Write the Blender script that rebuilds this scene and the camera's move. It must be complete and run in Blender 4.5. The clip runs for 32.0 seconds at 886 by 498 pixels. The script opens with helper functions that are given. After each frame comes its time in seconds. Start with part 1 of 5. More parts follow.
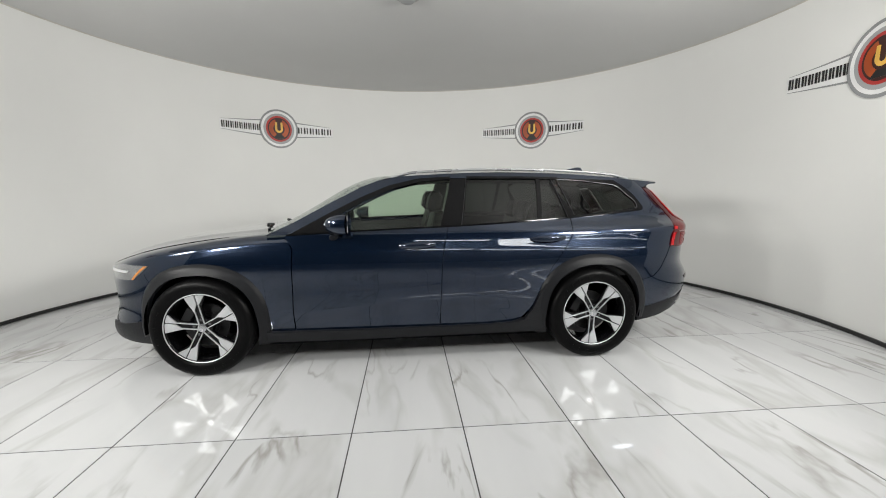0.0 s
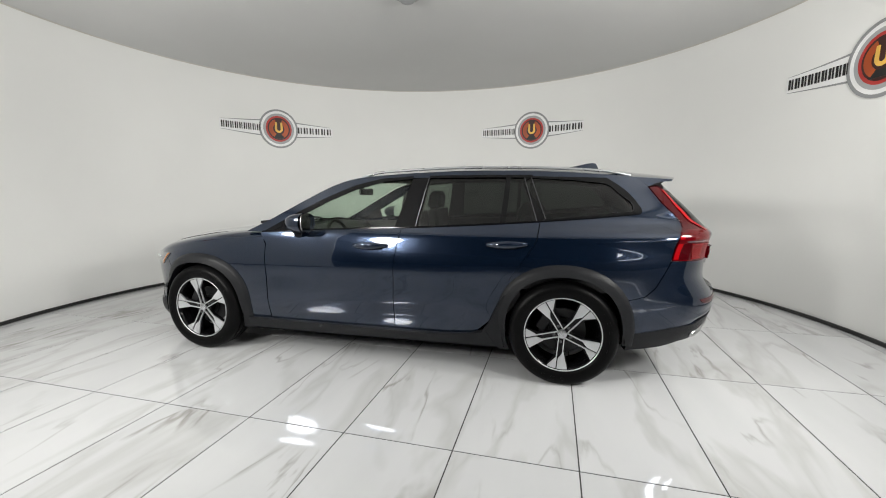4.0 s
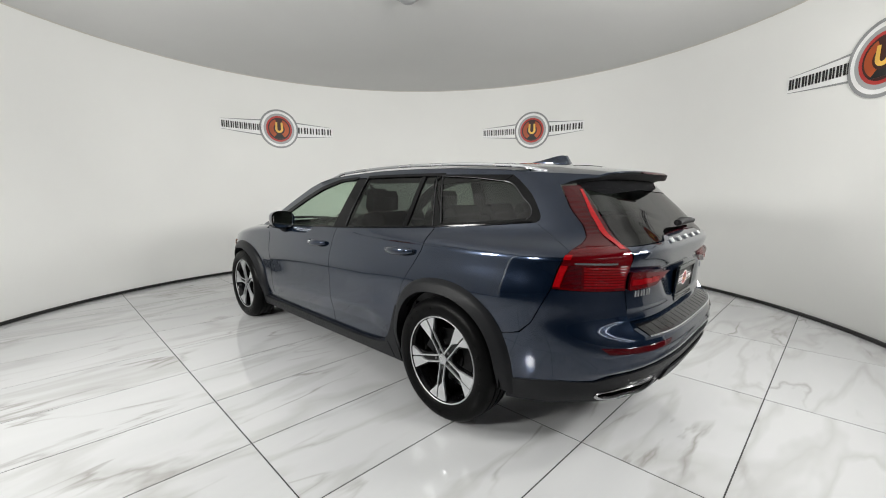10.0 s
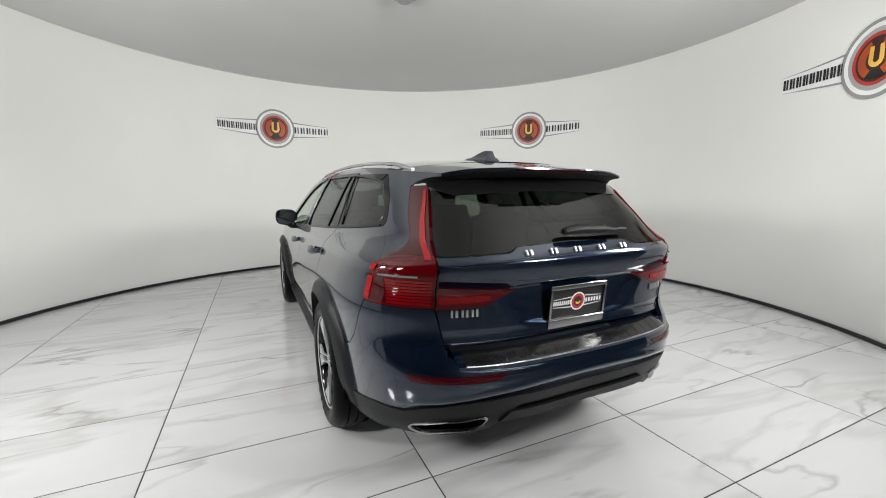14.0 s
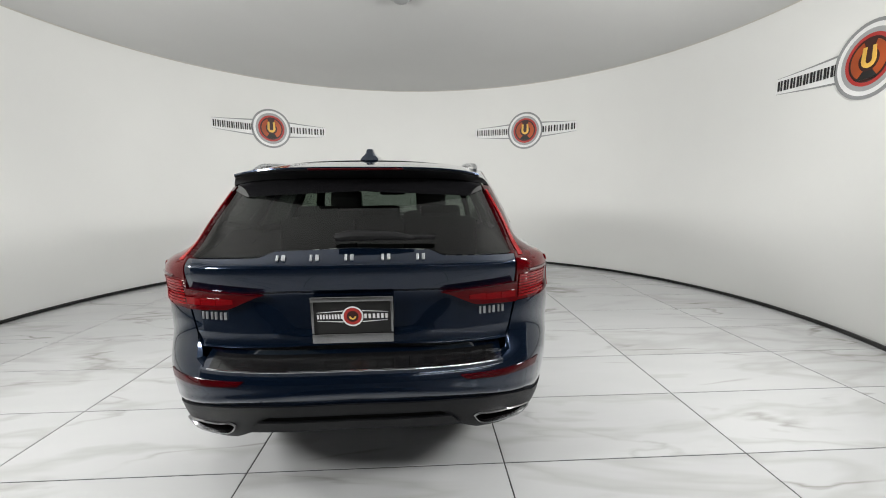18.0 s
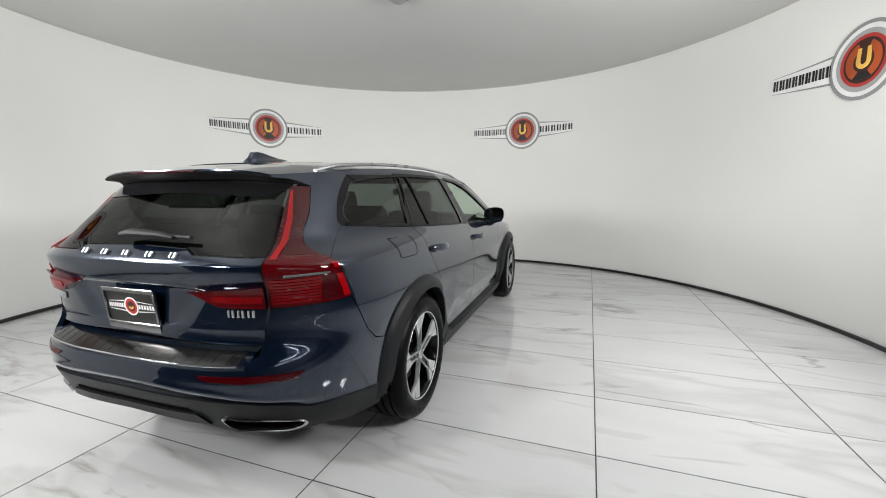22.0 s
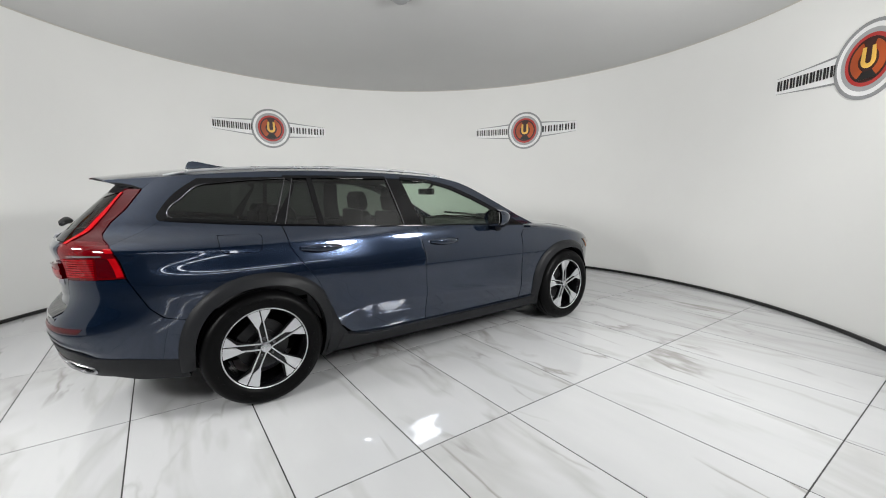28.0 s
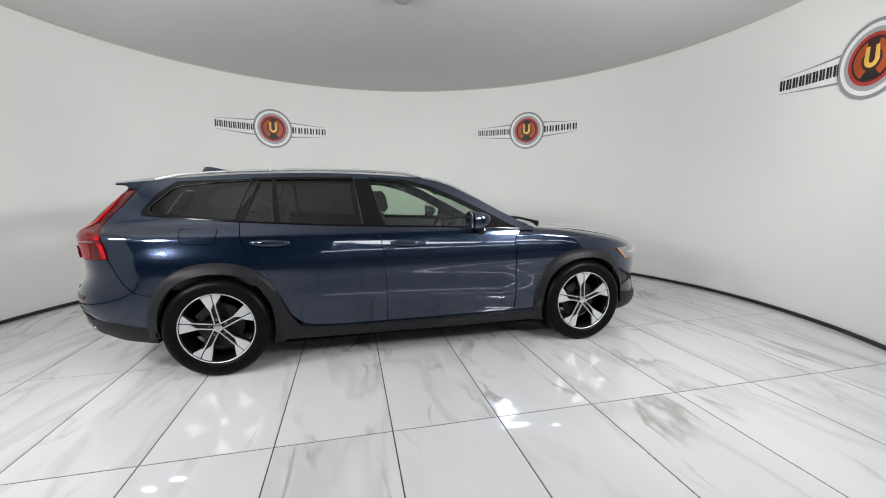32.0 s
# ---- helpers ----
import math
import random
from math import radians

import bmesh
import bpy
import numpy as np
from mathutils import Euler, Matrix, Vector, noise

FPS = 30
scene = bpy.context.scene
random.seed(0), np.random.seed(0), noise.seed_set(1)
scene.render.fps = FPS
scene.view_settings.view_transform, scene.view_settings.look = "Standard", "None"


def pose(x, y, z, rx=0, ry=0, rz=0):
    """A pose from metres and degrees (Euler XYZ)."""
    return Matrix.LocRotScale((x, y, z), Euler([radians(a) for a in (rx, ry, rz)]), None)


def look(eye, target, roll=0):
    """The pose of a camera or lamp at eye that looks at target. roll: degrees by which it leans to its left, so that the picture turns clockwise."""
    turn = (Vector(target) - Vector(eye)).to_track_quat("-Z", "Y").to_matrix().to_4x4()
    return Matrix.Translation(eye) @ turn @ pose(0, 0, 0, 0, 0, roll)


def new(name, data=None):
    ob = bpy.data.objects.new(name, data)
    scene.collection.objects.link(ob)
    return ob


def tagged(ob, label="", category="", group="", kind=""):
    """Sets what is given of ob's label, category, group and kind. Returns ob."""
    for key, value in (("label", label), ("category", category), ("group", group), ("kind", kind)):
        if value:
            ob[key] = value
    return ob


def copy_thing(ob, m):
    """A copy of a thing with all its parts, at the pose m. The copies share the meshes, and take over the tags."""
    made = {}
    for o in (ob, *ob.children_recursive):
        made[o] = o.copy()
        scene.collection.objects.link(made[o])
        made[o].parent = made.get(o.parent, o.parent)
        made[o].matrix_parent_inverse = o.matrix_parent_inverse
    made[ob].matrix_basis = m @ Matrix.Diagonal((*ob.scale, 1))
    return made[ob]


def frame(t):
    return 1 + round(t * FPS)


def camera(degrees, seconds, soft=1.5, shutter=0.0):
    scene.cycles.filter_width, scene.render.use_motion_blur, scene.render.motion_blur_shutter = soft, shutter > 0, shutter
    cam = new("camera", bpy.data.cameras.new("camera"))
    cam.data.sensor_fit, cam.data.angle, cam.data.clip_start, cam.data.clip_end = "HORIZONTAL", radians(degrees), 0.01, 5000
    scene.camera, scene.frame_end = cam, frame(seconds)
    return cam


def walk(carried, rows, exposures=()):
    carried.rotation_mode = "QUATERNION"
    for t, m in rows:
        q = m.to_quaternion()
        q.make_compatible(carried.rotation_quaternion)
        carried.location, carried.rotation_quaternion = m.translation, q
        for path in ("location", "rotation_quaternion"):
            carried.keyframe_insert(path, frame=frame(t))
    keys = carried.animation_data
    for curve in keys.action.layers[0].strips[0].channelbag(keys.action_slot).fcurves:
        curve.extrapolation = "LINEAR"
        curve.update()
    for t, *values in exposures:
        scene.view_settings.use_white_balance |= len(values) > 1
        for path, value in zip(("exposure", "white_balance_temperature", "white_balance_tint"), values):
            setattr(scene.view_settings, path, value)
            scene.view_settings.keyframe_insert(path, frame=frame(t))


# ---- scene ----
# Plan: the turntable's centre is the origin; a round showroom booth of radius 4.03 m, ceiling at 3.18 m,
# a wagon on a turning tiled floor, the camera just inside the booth's open side.
cam = camera(95.4, 32.0, soft=1.0)
EYE = (0.348, -3.853, 1.281)
TILT, ROLL = -7.93, -0.34
PAN = [(0, 0.02), (2, 0.10), (4, 0.04), (6, 0.0), (8, 0.03), (10, 0.0), (11, 0.05), (12, 0.13), (13, 0.28), (14, 0.43), (15, 0.60),
       (16, 0.76), (17, 0.9), (18, 0.91), (19, 0.87), (20, 0.92), (21, 1.11), (22, 1.26), (23, 1.2), (24, 1.08), (25, 1.08),
       (26, 1.09), (27, 1.05), (28, 0.94), (29, 0.78), (30, 0.72), (31, 0.71), (32, 0.71)]


def aim(turn):
    a, b = radians(turn), radians(TILT)
    return (EYE[0] + math.sin(a) * math.cos(b), EYE[1] + math.cos(a) * math.cos(b), EYE[2] + math.sin(b))


walk(cam, [(t, look(EYE, aim(p), ROLL)) for t, p in PAN],
     exposures=[(0, -0.12, 6620, 10), (3, -0.10, 6620, 10), (7, 0.02, 6600, 10), (20, 0.02, 6540, 10), (28, -0.02, 6460, 11), (32, -0.08, 6420, 12)])

# the turntable's heading, in degrees, by the second
TURN = [(0.0, 185.98), (1.0, 180.77), (2.0, 175.79), (3.0, 170.71), (3.5, 168.13), (5.5, 158.37), (6.0, 155.89), (7.0, 150.96),
        (8.0, 145.75), (9.0, 140.69), (10.0, 135.83), (11.0, 130.75), (12.0, 125.5), (13.0, 120.31), (14.0, 115.09), (14.5, 112.49),
        (16.5, 101.01), (17.0, 98.25), (18.0, 92.83), (19.0, 87.17), (20.0, 81.57), (21.0, 75.75), (22.0, 69.7), (23.0, 64.05),
        (24.0, 58.55), (25.0, 52.9), (25.5, 49.98), (27.5, 37.91), (28.0, 35.13), (29.0, 29.75), (30.0, 24.48), (31.0, 19.01), (32.0, 13.14)]
AXIS = (-0.017, -0.083)          # the turntable's axis in the car's own plan
WALL_C, WALL_R, CEIL = (0.0, 0.03), 4.05, 3.18

# ---------------------------------------------------------------- light
world = bpy.data.worlds.new("world")
scene.world = world
world.use_nodes = True
world.node_tree.nodes["Background"].inputs[0].default_value = (0.02, 0.02, 0.022, 1)
world.node_tree.nodes["Background"].inputs[1].default_value = 0.3


def area_lamp(name, m, size, watts, color=(0.97, 0.975, 0.95)):
    data = bpy.data.lights.new(name, "AREA")
    data.shape, data.size, data.energy, data.color = "DISK", size, watts, color
    ob = new(name, data)
    ob.matrix_world = m @ Matrix.Translation((0, 0, -0.075))
    return ob


# round flood lamps hung on both sides of the camera, two in the booth and two outside its open side
LAMPS = []
for ang, rad, high, watts in ((-34, 3.80, 2.15, 46), (-48, 4.42, 2.15, 71), (-120, 4.42, 2.00, 71), (-138, 3.75, 2.00, 54)):
    px, py = rad * math.cos(radians(ang)), rad * math.sin(radians(ang)) + 0.03
    m = look((px, py, high), (-px * 0.3, 2.2, 1.75))
    LAMPS.append((px, py, high, m))
    area_lamp("flood_light", m, 0.50, watts)

# ---------------------------------------------------------------- materials
def nodes_of(name):
    m = bpy.data.materials.new(name)
    m.use_nodes = True
    nt = m.node_tree
    return m, nt, nt.nodes["Principled BSDF"], nt.nodes["Material Output"]


def add(nt, kind, **sets):
    n = nt.nodes.new(kind)
    for k, v in sets.items():
        if k in n.inputs:
            n.inputs[k].default_value = v
    return n


def ramp(nt, fac, stops):
    r = nt.nodes.new("ShaderNodeValToRGB")
    el = r.color_ramp.elements
    while len(el) < len(stops):
        el.new(0.5)
    for e, (p, c) in zip(el, stops):
        e.position, e.color = p, (*c, 1) if len(c) == 3 else c
    nt.links.new(fac, r.inputs[0])
    return r.outputs[0]


def bump(nt, bsdf, height, strength, distance=0.001):
    b = add(nt, "ShaderNodeBump", Strength=strength, Distance=distance)
    nt.links.new(height, b.inputs["Height"])
    nt.links.new(b.outputs[0], bsdf.inputs["Normal"])


def plain(name, color, rough=0.5, metal=0.0, coat=0.0, grain=0.0, scale=60.0, vary=0.06, emit=None, spec=0.5):
    """A surface of one stuff with a cloudy variation of colour and gloss and a fine grain."""
    m, nt, b, out = nodes_of(name)
    tc = add(nt, "ShaderNodeTexCoord")
    n = add(nt, "ShaderNodeTexNoise", Scale=scale * 0.08, Detail=4.0)
    nt.links.new(tc.outputs["Object"], n.inputs["Vector"])
    lo = tuple(c * (1 - vary) for c in color)
    hi = tuple(min(1, c * (1 + vary)) for c in color)
    nt.links.new(ramp(nt, n.outputs[0], [(0.3, lo), (0.7, hi)]), b.inputs["Base Color"])
    nt.links.new(ramp(nt, n.outputs[0], [(0.2, (rough * 0.85,) * 3), (0.8, (min(1, rough * 1.15),) * 3)]), b.inputs["Roughness"])
    b.inputs["Metallic"].default_value = metal
    b.inputs["Coat Weight"].default_value = coat
    b.inputs["Coat Roughness"].default_value = 0.03
    b.inputs["Specular IOR Level"].default_value = spec
    if grain:
        g = add(nt, "ShaderNodeTexNoise", Scale=scale * 6, Detail=3.0)
        nt.links.new(tc.outputs["Object"], g.inputs["Vector"])
        bump(nt, b, g.outputs[0], grain, 0.002)
    if emit:
        b.inputs["Emission Color"].default_value = (*emit[0], 1)
        b.inputs["Emission Strength"].default_value = emit[1]
    return m


def paint_material():
    m, nt, b, out = nodes_of("blue_paint")
    tc = add(nt, "ShaderNodeTexCoord")
    fl = add(nt, "ShaderNodeTexNoise", Scale=1.5, Detail=1.0)
    nt.links.new(tc.outputs["Object"], fl.inputs["Vector"])
    nt.links.new(ramp(nt, fl.outputs[0], [(0.3, (0.0050, 0.0134, 0.0335)), (0.7, (0.0056, 0.0146, 0.036))]), b.inputs["Base Color"])
    n = add(nt, "ShaderNodeTexNoise", Scale=3.0, Detail=5.0)
    nt.links.new(tc.outputs["Object"], n.inputs["Vector"])
    nt.links.new(ramp(nt, n.outputs[0], [(0.3, (0.145,) * 3), (0.75, (0.165,) * 3)]), b.inputs["Roughness"])
    b.inputs["Metallic"].default_value = 0.68
    b.inputs["Coat Weight"].default_value = 1.0
    b.inputs["Coat Roughness"].default_value = 0.012
    b.inputs["Coat IOR"].default_value = 1.52
    return m


def glass_material(name, tint, tint_dark, gloss=0.01):
    """Tinted car glass: light passes straight through its tint, the surface mirrors by Fresnel."""
    m, nt, b, out = nodes_of(name)
    nt.nodes.remove(b)
    tr = add(nt, "ShaderNodeBsdfTransparent")
    gl = add(nt, "ShaderNodeBsdfGlossy", Roughness=gloss)
    tc = add(nt, "ShaderNodeTexCoord")
    n = add(nt, "ShaderNodeTexNoise", Scale=2.5, Detail=3.0)
    nt.links.new(tc.outputs["Object"], n.inputs["Vector"])
    nt.links.new(ramp(nt, n.outputs[0], [(0.3, tint_dark), (0.7, tint)]), tr.inputs["Color"])
    lw = add(nt, "ShaderNodeLayerWeight", Blend=0.5)
    pw = add(nt, "ShaderNodeMath")
    pw.operation = "POWER"
    pw.inputs[1].default_value = 5.0
    nt.links.new(lw.outputs["Facing"], pw.inputs[0])
    fr = add(nt, "ShaderNodeMath")
    fr.operation = "MULTIPLY_ADD"
    fr.inputs[1].default_value, fr.inputs[2].default_value = 0.90, 0.042
    nt.links.new(pw.outputs[0], fr.inputs[0])
    mx = add(nt, "ShaderNodeMixShader")
    nt.links.new(fr.outputs[0], mx.inputs[0])
    nt.links.new(tr.outputs[0], mx.inputs[1])
    nt.links.new(gl.outputs[0], mx.inputs[2])
    nt.links.new(mx.outputs[0], out.inputs[0])
    return m


def lens_material(name, color, coat=1.0):
    m, nt, b, out = nodes_of(name)
    tc = add(nt, "ShaderNodeTexCoord")
    w = add(nt, "ShaderNodeTexWave", Scale=55.0, Distortion=0.6)
    w.bands_direction = "Z"
    nt.links.new(tc.outputs["Object"], w.inputs["Vector"])
    dark = tuple(c * 0.78 for c in color)
    nt.links.new(ramp(nt, w.outputs[0], [(0.2, dark), (0.8, color)]), b.inputs["Base Color"])
    b.inputs["Roughness"].default_value = 0.35
    b.inputs["Specular IOR Level"].default_value = 0.0
    b.inputs["Coat Weight"].default_value = coat
    b.inputs["Coat Roughness"].default_value = 0.01
    b.inputs["Subsurface Weight"].default_value = 0.0
    return m


def marble_material():
    m, nt, b, out = nodes_of("marble_tile")
    tc = add(nt, "ShaderNodeTexCoord")
    oi = add(nt, "ShaderNodeObjectInfo")
    sc = add(nt, "ShaderNodeVectorMath")
    sc.operation = "SCALE"
    cmb = add(nt, "ShaderNodeCombineXYZ")
    for i in range(3):
        mul = add(nt, "ShaderNodeMath")
        mul.operation = "MULTIPLY"
        mul.inputs[1].default_value = (37.0, 53.0, 71.0)[i]
        nt.links.new(oi.outputs["Random"], mul.inputs[0])
        nt.links.new(mul.outputs[0], cmb.inputs[i])
    ad = add(nt, "ShaderNodeVectorMath")
    nt.links.new(tc.outputs["Object"], ad.inputs[0])
    nt.links.new(cmb.outputs[0], ad.inputs[1])
    # veins run slantwise along the tile's length
    mp = add(nt, "ShaderNodeMapping")
    mp.inputs["Rotation"].default_value = (0, 0, radians(17))
    mp.inputs["Scale"].default_value = (2.0, 0.50, 1.0)
    nt.links.new(ad.outputs[0], mp.inputs["Vector"])

    def veins(scale, width, detail, rough):
        n = add(nt, "ShaderNodeTexNoise", Scale=scale, Detail=detail, Roughness=rough, Distortion=0.5)
        nt.links.new(mp.outputs[0], n.inputs["Vector"])
        s = add(nt, "ShaderNodeMath")
        s.operation = "SUBTRACT"
        s.inputs[1].default_value = 0.5
        nt.links.new(n.outputs[0], s.inputs[0])
        a = add(nt, "ShaderNodeMath")
        a.operation = "ABSOLUTE"
        nt.links.new(s.outputs[0], a.inputs[0])
        return ramp(nt, a.outputs[0], [(0.0, (1, 1, 1)), (width, (0, 0, 0))])

    mask = add(nt, "ShaderNodeTexNoise", Scale=1.6, Detail=2.0)
    nt.links.new(ad.outputs[0], mask.inputs["Vector"])
    mk = ramp(nt, mask.outputs[0], [(0.46, (0, 0, 0)), (0.64, (1, 1, 1))])
    v1, v2 = veins(1.15, 0.020, 5.0, 0.46), veins(0.85, 0.042, 4.0, 0.50)
    mul = add(nt, "ShaderNodeMath")
    mul.operation = "MULTIPLY"
    nt.links.new(v1, mul.inputs[0])
    nt.links.new(mk, mul.inputs[1])
    cloud = add(nt, "ShaderNodeTexNoise", Scale=1.2, Detail=6.0)
    nt.links.new(mp.outputs[0], cloud.inputs["Vector"])
    base = ramp(nt, cloud.outputs[0], [(0.25, (0.490, 0.497, 0.505)), (0.6, (0.545, 0.551, 0.559))])
    mixes = base
    for fac, col, k in ((v2, (0.40, 0.40, 0.39), 0.55), (mul.outputs[0], (0.20, 0.185, 0.16), 0.62)):
        mm = add(nt, "ShaderNodeMath")
        mm.operation = "MULTIPLY"
        mm.inputs[1].default_value = k
        nt.links.new(fac, mm.inputs[0])
        mx = add(nt, "ShaderNodeMix")
        mx.data_type = "RGBA"
        nt.links.new(mm.outputs[0], mx.inputs[0])
        nt.links.new(mixes, mx.inputs[6])
        mx.inputs[7].default_value = (*col, 1)
        mixes = mx.outputs[2]
    nt.links.new(mixes, b.inputs["Base Color"])
    sm = add(nt, "ShaderNodeTexNoise", Scale=5.0, Detail=5.0)
    nt.links.new(ad.outputs[0], sm.inputs["Vector"])
    nt.links.new(ramp(nt, sm.outputs[0], [(0.3, (0.022,) * 3), (0.75, (0.05,) * 3)]), b.inputs["Roughness"])
    b.inputs["Specular IOR Level"].default_value = 0.62
    return m


def wall_material(name, color, rough):
    m, nt, b, out = nodes_of(name)
    tc = add(nt, "ShaderNodeTexCoord")
    n = add(nt, "ShaderNodeTexNoise", Scale=0.7, Detail=6.0)
    nt.links.new(tc.outputs["Object"], n.inputs["Vector"])
    lo = tuple(c * 0.965 for c in color)
    nt.links.new(ramp(nt, n.outputs[0], [(0.35, lo), (0.65, color)]), b.inputs["Base Color"])
    b.inputs["Roughness"].default_value = rough
    f = add(nt, "ShaderNodeTexNoise", Scale=180.0, Detail=3.0)
    nt.links.new(tc.outputs["Object"], f.inputs["Vector"])
    bump(nt, b, f.outputs[0], 0.06, 0.002)
    return m


PAINT = paint_material()
WALL = wall_material("white_wall_paint", (0.80, 0.80, 0.785), 0.55)
CEILING = wall_material("grey_ceiling_fabric", (0.60, 0.60, 0.595), 0.9)
MARBLE = marble_material()
GROUT = plain("dark_grout", (0.035, 0.035, 0.035), 0.8)
BLACKTRIM = plain("black_rubber_strip", (0.012, 0.012, 0.012), 0.45)
CLAD = plain("charcoal_cladding_plastic", (0.0105, 0.0110, 0.0125), 0.42, grain=0.25, scale=90, spec=0.16)
PIANO = plain("gloss_black", (0.008, 0.008, 0.009), 0.08, coat=0.6)
PILLAR = plain("dark_pillar_trim", (0.005, 0.005, 0.0055), 0.10, spec=0.15)
LETTER = plain("bright_letter_metal", (0.52, 0.53, 0.55), 0.34, metal=0.75, vary=0.04)
MATTE = plain("matte_black_plastic", (0.009, 0.009, 0.010), 0.6, grain=0.15, spec=0.25)
UNDER = plain("underbody_black", (0.002, 0.002, 0.002), 0.9, spec=0.03)
RUBBER = plain("tyre_rubber", (0.0032, 0.0032, 0.0034), 0.34, grain=0.2, scale=120, spec=0.07)
CHROME = plain("bright_chrome", (0.75, 0.76, 0.78), 0.12, metal=1.0, vary=0.03)
BEAD = plain("dark_bright_bead", (0.075, 0.075, 0.08), 0.3, metal=1.0)
BRAKE = plain("brake_disc_steel", (0.012, 0.012, 0.013), 0.4, metal=0.3, vary=0.15)
FRAME = plain("dark_chrome_frame", (0.34, 0.34, 0.345), 0.16, metal=1.0)
GUARD = plain("guard_plastic", (0.006, 0.006, 0.0065), 0.14, grain=0.06, spec=0.45)
EXHAUST = plain("exhaust_trim", (0.36, 0.36, 0.37), 0.2, metal=1.0)
SATIN = plain("satin_aluminium", (0.62, 0.63, 0.65), 0.28, metal=1.0, vary=0.04)
MACHINED = plain("machined_alloy", (0.57, 0.58, 0.595), 0.46, metal=0.80, vary=0.06)
WHEELBLACK = plain("gloss_black_alloy", (0.003, 0.003, 0.0034), 0.12, coat=0.15, spec=0.2)
STEEL = plain("brake_steel", (0.12, 0.12, 0.125), 0.35, metal=1.0, vary=0.15)
FRONTGLASS = glass_material("green_tinted_glass", (0.70, 0.80, 0.70), (0.66, 0.77, 0.66))
DARKGLASS = glass_material("privacy_glass", (0.135, 0.152, 0.14), (0.125, 0.142, 0.13))
WINDGLASS = glass_material("windscreen_glass", (0.78, 0.86, 0.80), (0.74, 0.83, 0.76))
REDLENS = lens_material("red_lens", (0.075, 0.0006, 0.002), 1.0)
# two brighter reds: light thrown back by the unlit lamp, put into the colour
GLOWRED = lens_material("reflex_red_lens", (0.30, 0.0018, 0.004), 1.0)
MIDRED = lens_material("mid_reflex_red_lens", (0.17, 0.0011, 0.003), 1.0)
DARKRED = lens_material("dark_red_lens", (0.045, 0.0005, 0.002), 1.0)
CLEARLENS = plain("clear_lens", (0.20, 0.205, 0.21), 0.12, metal=0.6, coat=1.0)
AMBER = plain("amber_lens", (0.42, 0.15, 0.03), 0.2, coat=1.0)
LEATHER = plain("charcoal_leather", (0.010, 0.0098, 0.0098), 0.55, grain=0.25, scale=80, spec=0.2)
CABIN = plain("cabin_plastic", (0.03, 0.03, 0.031), 0.6, grain=0.2)
HEADLINER = plain("grey_headliner", (0.24, 0.24, 0.225), 0.9)
SCREEN = plain("mirror_glass", (0.85, 0.86, 0.87), 0.02, metal=1.0, vary=0.01)
GREY = plain("grey_vinyl", (0.27, 0.275, 0.28), 0.35)
LIGHTGREY = plain("pale_grey_vinyl", (0.36, 0.365, 0.37), 0.35)
WHITEV = plain("white_vinyl", (0.82, 0.82, 0.82), 0.35)
INK = plain("black_vinyl", (0.010, 0.010, 0.010), 0.4)
REDV = plain("red_vinyl", (0.42, 0.03, 0.025), 0.35)
BROWNV = plain("dark_brown_vinyl", (0.040, 0.009, 0.007), 0.35)
ORANGEV = plain("orange_vinyl", (0.40, 0.070, 0.012), 0.35, vary=0.3, scale=30)
YELLOWV = plain("yellow_vinyl", (0.78, 0.47, 0.09), 0.35, vary=0.2, scale=30)
LAMPGLOW = plain("lamp_glow", (0.9, 0.9, 0.9), 0.4, emit=((0.98, 0.98, 0.95), 14.0))
TUBEGLOW = plain("tube_glow", (0.9, 0.9, 0.9), 0.4, emit=((0.95, 0.98, 1.0), 15.0))
HALLWALL = wall_material("hall_wall_paint", (0.17, 0.17, 0.173), 0.7)
CONCRETE = plain("hall_concrete", (0.30, 0.30, 0.297), 0.5, grain=0.2, scale=20, vary=0.15)


# ---------------------------------------------------------------- mesh helpers
def part(name, vf, material, parent=None, label="", smooth=35):
    """Links verts and faces (or a bmesh) as one mesh object, under parent if one is given."""
    me = bpy.data.meshes.new(name)
    if isinstance(vf, bmesh.types.BMesh):
        vf.to_mesh(me)
        vf.free()
    else:
        me.from_pydata([tuple(map(float, v)) for v in vf[0]], [], [tuple(map(int, f)) for f in vf[1]])
    me.materials.append(material)
    if smooth:
        me.shade_smooth()
        me.set_sharp_from_angle(angle=radians(smooth))
    ob = new(name, me)
    if parent:
        ob.parent = parent
    if label:
        ob["label"] = label
    return ob


def share(name, ob, parent, m):
    """Another object on ob's mesh."""
    o = new(name, ob.data)
    o.parent = parent
    o.matrix_basis = m
    return o


def join(*vfs):
    v, f = [], []
    for a, b in vfs:
        k = len(v)
        v += [tuple(p) for p in a]
        f += [tuple(i + k for i in q) for q in b]
    return v, f


def moved(vf, m):
    return [m @ Vector(p) for p in vf[0]], vf[1]


def mirrored(vf, s):
    if s > 0:
        return vf
    return [(p[0], -p[1], p[2]) for p in vf[0]], [tuple(reversed(q)) for q in vf[1]]


def gridfaces(nu, nv, wrap_u=False, wrap_v=False):
    f = []
    for i in range(nu if wrap_u else nu - 1):
        for j in range(nv if wrap_v else nv - 1):
            a, b = i, (i + 1) % nu
            c, d = j, (j + 1) % nv
            f.append((a * nv + c, b * nv + c, b * nv + d, a * nv + d))
    return f


